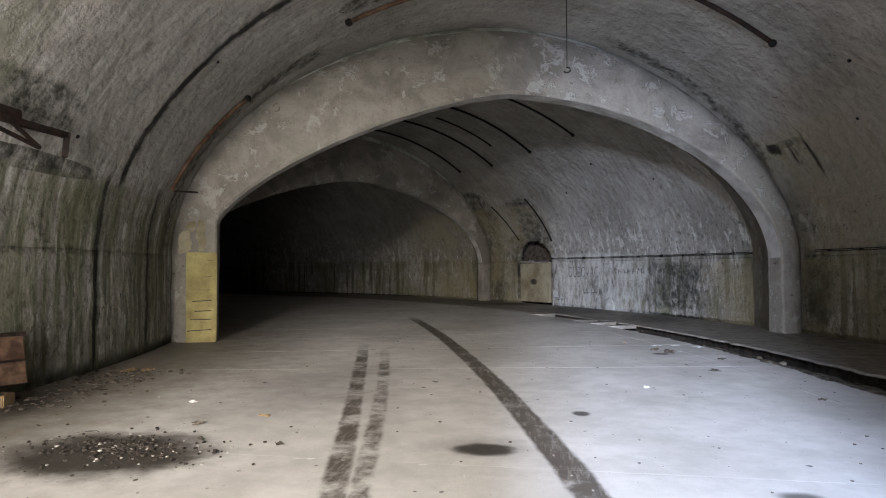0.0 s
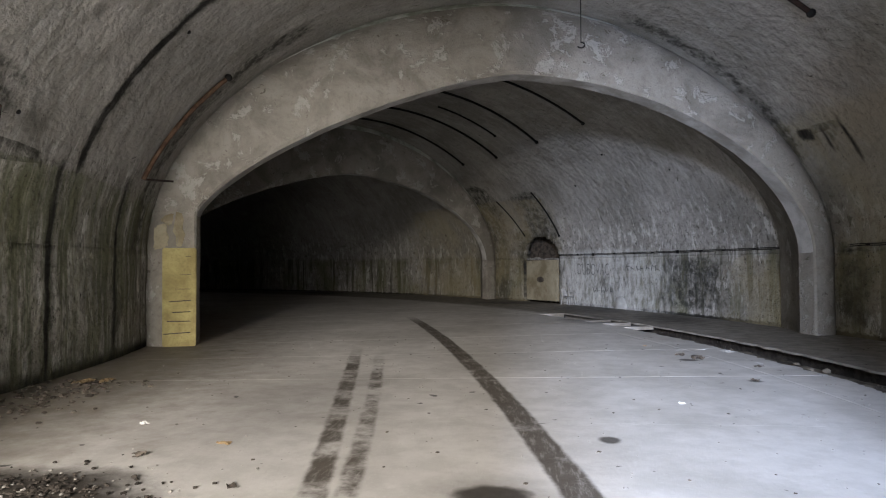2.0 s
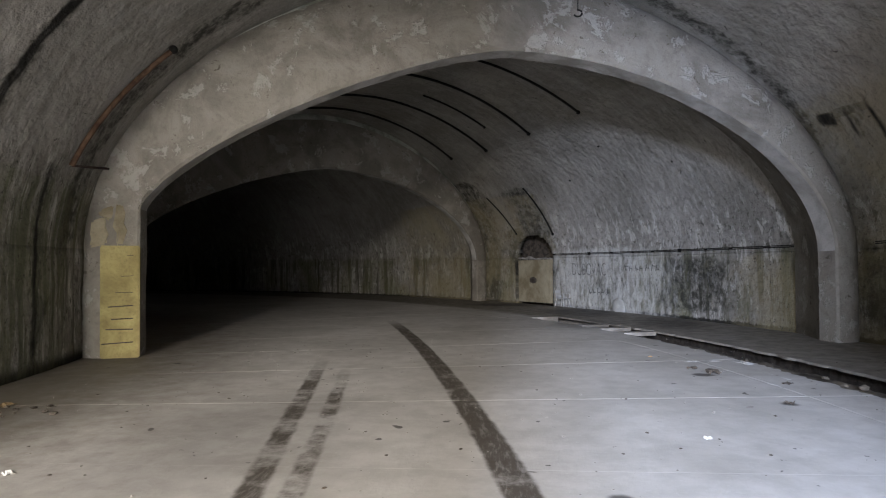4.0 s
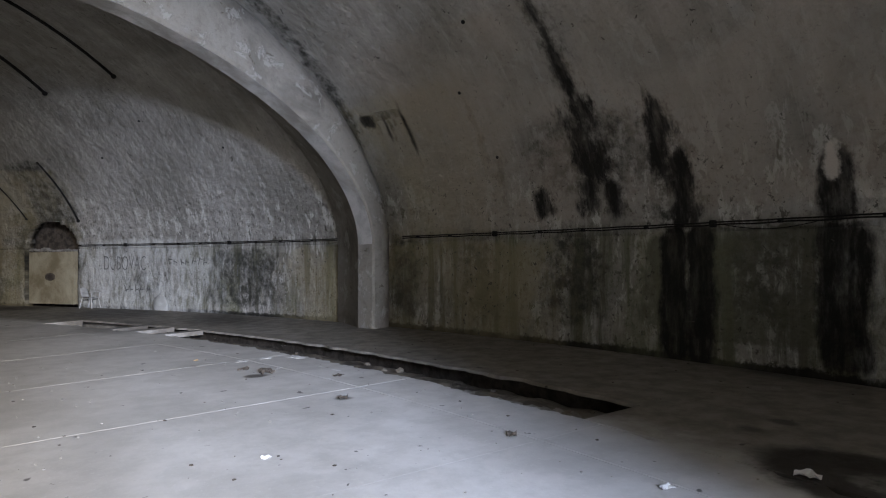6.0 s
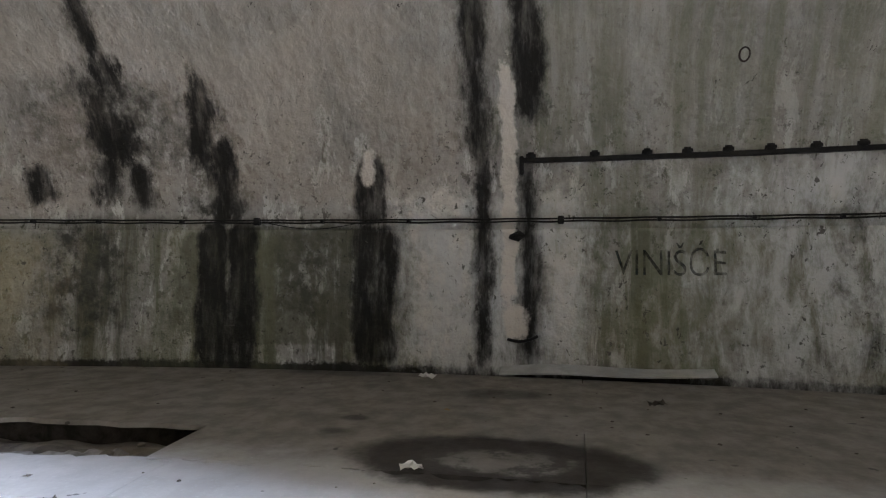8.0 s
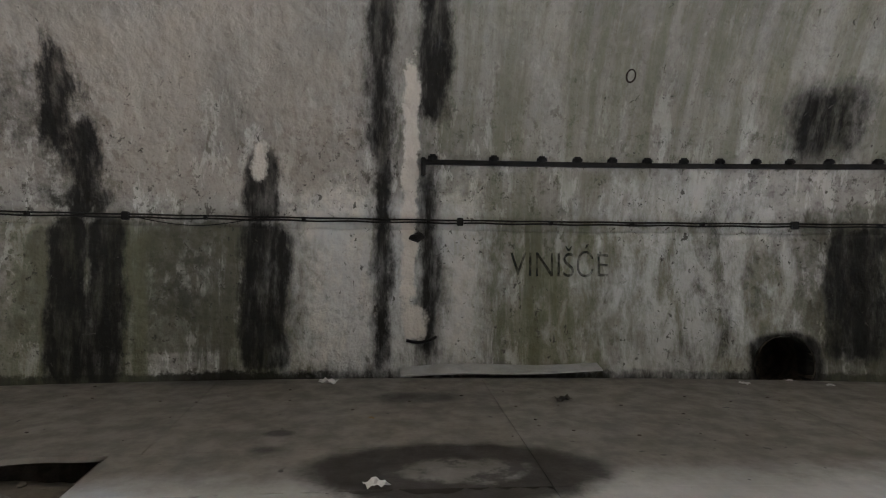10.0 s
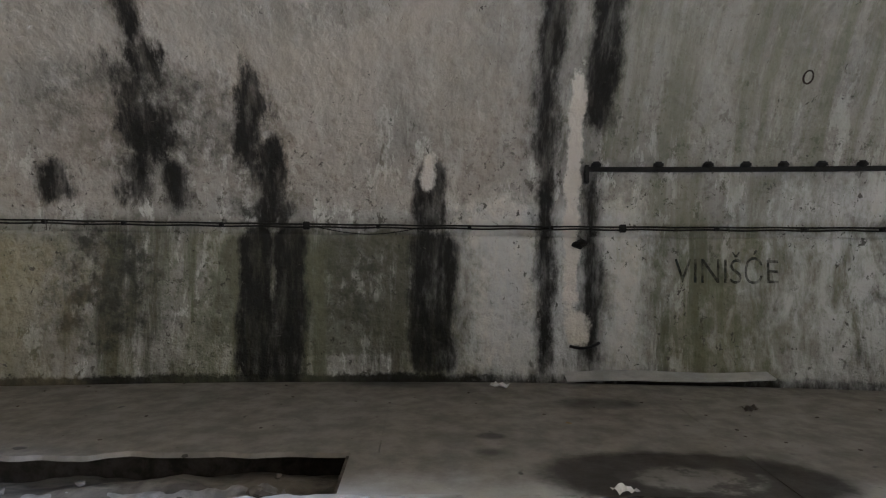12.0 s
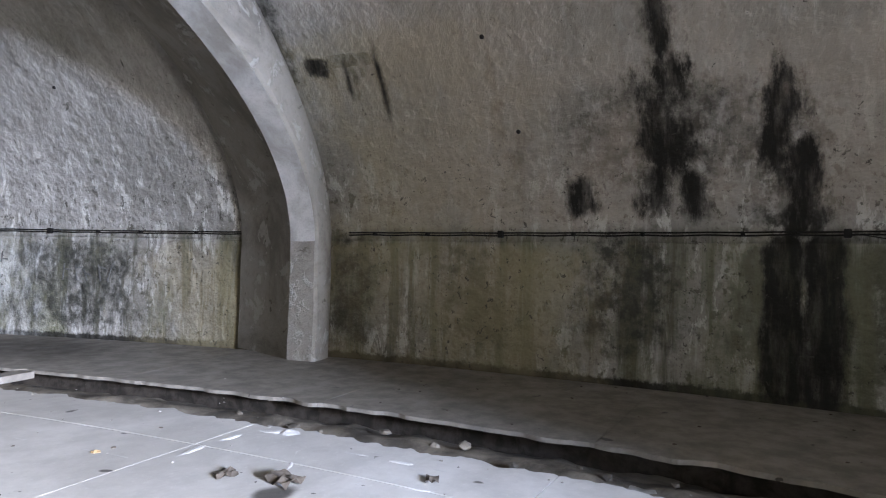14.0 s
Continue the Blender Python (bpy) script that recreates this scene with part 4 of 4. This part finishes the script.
def bent_sheet(pts_fn, nu, nv, thick):
    bm = bmesh.new()
    grid = [[[bm.verts.new(pts_fn(i / nu, j / nv) + Vector((0, 0, 0) if k == 0 else thick)) for j in range(nv + 1)] for i in range(nu + 1)] for k in (0, 1)]
    for i in range(nu):
        for j in range(nv):
            bm.faces.new((grid[0][i][j], grid[0][i + 1][j], grid[0][i + 1][j + 1], grid[0][i][j + 1]))
            bm.faces.new((grid[1][i][j], grid[1][i][j + 1], grid[1][i + 1][j + 1], grid[1][i + 1][j]))
    for i in range(nu):
        for j in (0, nv):
            bm.faces.new((grid[0][i][j], grid[1][i][j], grid[1][i + 1][j], grid[0][i + 1][j]))
    for j in range(nv):
        for i in (0, nu):
            bm.faces.new((grid[0][i][j], grid[0][i][j + 1], grid[1][i][j + 1], grid[1][i][j]))
    bmesh.ops.recalc_face_normals(bm, faces=bm.faces)
    return bm


part("seat", bent_sheet(lambda a, b: Vector((-0.23 + 0.46 * a, -0.22 + 0.44 * b, 0.42 - 0.03 * math.sin(math.pi * a) - 0.02 * b)), 8, 8, (0, 0, 0.02)), PLASTIC, chair, smooth=True)
part("backrest", bent_sheet(lambda a, b: Vector((-0.23 + 0.46 * a, 0.2 + 0.09 * b + 0.05 * math.sin(math.pi * a), 0.44 + 0.40 * b - 0.07 * b * (2 * a - 1) ** 2)), 8, 6, (0, 0.02, 0)), PLASTIC, chair, smooth=True)
for sx in (-1, 1):
    for y0, y1 in ((-0.2, -0.27), (0.2, 0.28)):
        part("leg", box(bmesh.new(), look((sx * 0.23, y0, 0.42), (sx * 0.28, y1, 0.0)) @ Matrix.Translation((0, 0, -0.215)), 0.05, 0.035, 0.43, 0.01), PLASTIC, chair)
    part("armrest", bent_sheet(lambda a, b: Vector((sx * (0.25 + 0.04 * b), -0.26 + 0.5 * a, 0.62 + 0.03 * math.sin(math.pi * a))), 8, 2, (0, 0, 0.02)), PLASTIC, chair, smooth=True)
    part("arm_post", box(bmesh.new(), look((sx * 0.26, -0.24, 0.42), (sx * 0.27, -0.23, 0.63)) @ Matrix.Translation((0, 0, -0.105)), 0.04, 0.03, 0.22, 0.008), PLASTIC, chair)

# lump added in place of a round white patch on the wall
bm = bmesh.new()
bmesh.ops.create_icosphere(bm, subdivisions=3, radius=1.0, matrix=frame_at(RO - 0.12, 32.5, 0.12) @ Matrix.Diagonal((0.12, 0.34, 0.36, 1)))
for v in bm.verts:
    v.co += Vector((0.05, 0.05, 0.04)) * noise.noise(v.co * 3)
tagged(part("pale_lump", bm, BOARD, smooth=True), "rounded pale lump added in place of a round white wall patch", "heap")

# ---------------------------------------------------------------- ironwork on the vault
for name, line, radius, mat_, label in (
    ("vault_pipe", vault_line(13.64, 7.56, 13.3, 10.9, 0.07), 0.05, RUST, "rusty dark pipe running over the vault"),
    ("vault_pipe", vault_line(17.5, 19.6, 16.7, 22.2, 0.07), 0.045, ORANGE_RUST, "thin rusty pipe running down the vault"),
    ("vault_pipe", vault_line(15.64, 16.92, 15.0, 14.6, 0.07), 0.05, ORANGE_RUST, "short rusty pipe on the sooty vault"),
    ("hanger_bar", vault_line(44.1, 16.0, 43.5, 7.5, 0.04, 26), 0.045, CABLE, "black iron bar across the far vault"),
    ("hanger_bar", vault_line(39.8, 15.6, 39.5, 7.44, 0.04, 26), 0.045, CABLE, "black iron bar across the far vault"),
    ("hanger_bar", vault_line(33.8, 14.6, 34.5, 7.6, 0.04, 24), 0.045, CABLE, "black iron bar across the far vault"),
    ("hanger_bar", vault_line(29.5, 12.4, 29.4, 7.7, 0.04, 20), 0.04, CABLE, "black iron bar across the far vault"),
    ("hanger_bar", vault_line(37.0, 11.4, 37.2, 8.6, 0.04), 0.035, CABLE, "black iron bar across the far vault"),
    ("hanger_bar", vault_line(39.1, 5.2, 38.2, 2.98, 0.04), 0.035, CABLE, "thin black bar beside the broken opening"),
    ("hanger_bar", vault_line(43.3, 5.0, 41.8, 3.1, 0.03), 0.025, CABLE, "thin black bar beside the broken opening"),
):
    ob = tagged(tube(name, line, radius, mat_), label, "pipe" if name == "vault_pipe" else "bar", "bars on the far vault" if name == "hanger_bar" else "")
    end = line[0] if name == "vault_pipe" else line[-1]
    bm = bmesh.new()
    bmesh.ops.create_icosphere(bm, subdivisions=2, radius=radius * 1.7, matrix=Matrix.Translation(end))
    part("end_cap", bm, CABLE, ob, "black end socket", True)
stub = vault_line(16.7, 22.2, 16.7, 22.25, 0.08, 1)[0]
tagged(tube("wall_peg", [stub, stub + Vector((0.28, 0.5, 0.02))], 0.02, RUST), "short rusty peg standing off the wall", "peg")
# small black balls, added to stand for dark spots in the render
for th, v in ((6.9, 21.85), (34.6, 5.14), (13.67, 5.14), (13.2, 3.7), (12.2, 6.4), (30.5, 6.2), (26.5, 5.0), (11.9, 19.6)):
    q = vault_line(th, v, th, v + 0.02, 0.0, 1)
    bm = bmesh.new()
    bmesh.ops.create_icosphere(bm, subdivisions=2, radius=0.038, matrix=Matrix.Translation(q[0]))
    tagged(part("dark_spot_ball", bm, CABLE, smooth=True), "small black ball added for a dark spot in the render", "anchor", "anchors in the vault")

hook_place = Vector((1.52, 13.72, 6.0))
hook = tagged(new("hanging_wire"), "thin wire with a small hook hanging from the vault", "wire")
hook.location = hook_place
top = vault_z((hook_place - Vector((CX, CY, 6.0))).length) - 6.0 + 0.02
tube("wire", [Vector((0.0, 0, 0.08 + (top - 0.08) * i / 8)) for i in range(9)], 0.009, CABLE, hook)
tube("hook", [Vector((0.07 * math.sin(a), 0, 0.07 * math.cos(a) * 0.8 + 0.02)) for a in (k * 0.45 - 0.2 for k in range(11))], 0.016, CABLE, hook)

bracket = tagged(new("iron_bracket"), "rusty iron bracket arm bolted to the inner wall", "bracket")
base = at(22.95, 4.0, 3.55)
bracket.location = base
inv = Matrix.Translation(-base)


def bar(name, a, b, w, h, parent, material):
    a, b = Vector(a), Vector(b)
    return part(name, box(bmesh.new(), look(a, b) @ Matrix.Translation((0, 0, -(b - a).length / 2)), w, h, (b - a).length, 0.006), material, parent)


p0, p1 = inv @ at(23.0, 0.4, 3.42), inv @ at(22.95, 4.75, 3.46)
bar("arm", p0, p1, 0.09, 0.08, bracket, RUST)
bar("drop", p1 + Vector((0, 0, 0.04)), p1 + Vector((-0.02, -0.02, -0.29)), 0.10, 0.07, bracket, RUST)
bar("upper_arm", inv @ at(22.85, 0.4, 3.56), inv @ at(22.85, 2.9, 3.55), 0.12, 0.12, bracket, RUST)
bar("brace", inv @ at(23.02, 0.6, 3.38), inv @ at(23.02, 3.3, 3.18), 0.045, 0.045, bracket, RUST)
bar("brace", inv @ at(23.02, 2.2, 3.40), inv @ at(23.02, 3.3, 3.18), 0.045, 0.045, bracket, RUST)
bar("wall_plate", inv @ at(22.4, 1.6, 3.75), inv @ at(22.3, 1.6, 3.20), 0.5, 0.12, bracket, RUST)

# ---------------------------------------------------------------- pier of the first arch, its warm light painted in yellow
pier = frame_at(22.79, 19.98, 1.03)
bm = bmesh.new()
box(bm, pier @ pose(0, 0, 0, 0, 0, 6), 0.66, 0.10, 2.06, 0.02)
for v in bm.verts:
    v.co += Vector((0.02, 0.02, 0.012)) * noise.noise(v.co * 2.3)
face_ = tagged(part("pier_render", bm, YELLOW), "render slab on the arch pier, its warm light painted in yellow", "pier", kind="structure")
for z, w in ((1.88, 0.10), (0.95, 0.42), (0.72, 0.36), (0.53, 0.45), (0.28, 0.52), (1.2, 0.3), (1.5, 0.2)):
    bm = box(bmesh.new(), frame_at(23.02 - w / 2, 19.83, z) @ pose(0, 0, 0, 0, 1.5 + 2 * math.sin(z * 9), 6), w, 0.012, 0.020 if z < 1 else 0.009)
    part("joint", bm, DIRT, face_, "dark open joint line")
for r, z, w, h, mat_ in ((22.78, 2.46, 0.17, 0.74, INFILL), (22.42, 2.30, 0.24, 0.44, INFILL), (22.56, 2.66, 0.18, 0.20, INFILL)):
    bm = box(bmesh.new(), frame_at(r, 20.05, z) @ pose(0, 0, 0, 0, 3, 6), w, 0.10, h, 0.03)
    bmesh.ops.subdivide_edges(bm, edges=bm.edges, cuts=3, use_grid_fill=True)
    for v in bm.verts:
        v.co += Vector((0.09, 0.05, 0.10)) * noise.noise(v.co * 4.7)
    part("broken_render", bm, mat_, face_, "broken remnant of render")

# ---------------------------------------------------------------- rusty bin by the inner wall
bin_ = tagged(new("rusty_bin"), "rusty flaking sheet-metal bin tipped against the inner wall", "bin")
bin_.matrix_world = Matrix.Translation((-6.0, 6.75, 0.16)) @ Matrix.Rotation(radians(-24), 4, "Z") @ Matrix.Rotation(radians(-14), 4, "Y")
for name, x, y, sx, sy in (("side", 0.0, -0.42, 0.8, 0.02), ("side", 0.0, 0.42, 0.8, 0.02), ("side", -0.4, 0.0, 0.02, 0.84), ("side", 0.4, 0.0, 0.02, 0.84)):
    part(name, box(bmesh.new(), pose(x, y, 0.34), sx, sy, 0.62, 0.004), ORANGE_RUST, bin_)
part("rim", box(bmesh.new(), pose(0.42, 0, 0.63), 0.05, 0.9, 0.05, 0.01), RUST, bin_)
part("rim", box(bmesh.new(), pose(0, 0.44, 0.63), 0.84, 0.05, 0.05, 0.01), RUST, bin_)
part("bottom", box(bmesh.new(), pose(0, 0, 0.03), 0.82, 0.86, 0.03, 0.004), ORANGE_RUST, bin_)
part("ridge", box(bmesh.new(), pose(0.415, 0, 0.3), 0.03, 0.86, 0.03, 0.006), RUST, bin_)
tagged(part("wood_block", box(bmesh.new(), pose(-5.72, 6.82, 0.075, 0, 0, 20), 0.24, 0.3, 0.15, 0.012), WOOD), "pale wooden block under the rusty bin", "block")
bm = bmesh.new()
rng = random.Random(31)
for i in range(260):
    f = rng.random()
    rock(bm, (-6.1 + 0.95 * f + rng.gauss(0, 0.28), 6.4 + 3.2 * rng.random(), 0.0), rng.uniform(0.012, 0.05), rng, 0.45)
tagged(part("wall_debris", bm, DIRT), "dark grit and leaf litter along the inner wall foot", "debris", kind="stuff")

# ---------------------------------------------------------------- grit, chips and litter on the floor
bm = bmesh.new()
for i in range(420):
    a, d = rng.uniform(0, 6.3), abs(rng.gauss(0, 0.5))
    rock(bm, (-3.0 + 0.9 * d * math.cos(a) * 1.3, 5.42 + 0.55 * d * math.sin(a) * 1.2, 0.0), rng.uniform(0.006, 0.026), rng, 0.6)
tagged(part("grit_patch", bm, GRIT_AND_SHADE), "patch of dark oily grit on the concrete floor", "debris", kind="stuff")
bm = bmesh.new()
for i in range(70):
    a, d = rng.uniform(0, 6.3), abs(rng.gauss(0, 0.62))
    rock(bm, (-3.0 + d * math.cos(a) * 1.3, 5.42 + 0.7 * d * math.sin(a), 0.0), rng.uniform(0.006, 0.020), rng, 0.6)
for i in range(420):
    rock(bm, (rng.uniform(-5.6, 5.4), rng.uniform(3.5, 18.0), 0.0), rng.uniform(0.004, 0.013), rng, 0.6)
tagged(part("concrete_chips", bm, STONE), "pale concrete chips scattered over the floor", "debris", kind="stuff")
bm = bmesh.new()
for i in range(330):
    x, y = rng.uniform(-5.5, 9.0), rng.uniform(1.5, 16.0)
    if 33.4 < math.hypot(x - CX, y - CY) < 34.9:
        continue
    rock(bm, (x, y, 0.0), rng.uniform(0.006, 0.024), rng, 0.35)
tagged(part("dark_bits", bm, DIRT), "dark crumbs of dirt scattered over the floor", "debris", kind="stuff")


def scrap(place, size, material, label, seed):
    """A crumpled scrap."""
    g = random.Random(seed)
    bm = bmesh.new()
    bmesh.ops.create_grid(bm, x_segments=5, y_segments=4, size=0.5)
    turn = g.uniform(0, 6)
    for v in bm.verts:
        v.co.z = 0.25 * noise.noise(v.co * 3.1 + Vector((seed, 0, 0))) + 0.16
        v.co = Matrix.Rotation(turn, 3, "Z") @ Vector((v.co.x * size, v.co.y * size * 0.7, max(0.004, v.co.z * size)))
    low = min(v.co.z for v in bm.verts)
    bmesh.ops.translate(bm, verts=bm.verts, vec=Vector(place) - Vector((0, 0, low - 0.002)))
    ob = part("scrap", bm, material, None, label)
    mod = ob.modifiers.new("thickness", "SOLIDIFY")
    mod.thickness = 0.003
    return tagged(ob, label, "litter", "litter on the floor")


for i, (x, y, size, mat_) in enumerate((
    (5.55, 6.62, 0.17, PAPER), (9.17, 7.37, 0.22, PAPER), (-3.46, 7.37, 0.10, PAPER), (-5.55, 9.5, 0.22, WOOD), (-5.75, 9.3, 0.26, WOOD), (9.03, 1.95, 0.12, PAPER),
    (8.91, 0.86, 0.10, PAPER), (9.23, 1.22, 0.10, PAPER), (7.41, 6.74, 0.06, WOOD), (4.51, 7.02, 0.10, PAPER), (2.36, 9.17, 0.07, PAPER),
    (2.80, 14.58, 0.07, WOOD), (3.22, 13.32, 0.16, DIRT), (3.43, 12.88, 0.26, DIRT), (4.19, 12.11, 0.14, DIRT), (-2.83, 6.38, 0.12, DIRT), (-1.62, 5.75, 0.10, DIRT), (-2.25, 6.8, 0.12, WOOD), (3.72, 10.83, 0.14, DIRT), (4.42, 8.62, 0.12, DIRT), (8.16, 4.61, 0.2, DIRT))):
    scrap((x, y, 0.0), size, mat_, {"white_litter": "crumpled white paper scrap on the floor", "raw_wood": "splintered brown wood scrap on the floor"}.get(mat_.name, "dark dirty rag scrap on the floor"), i)
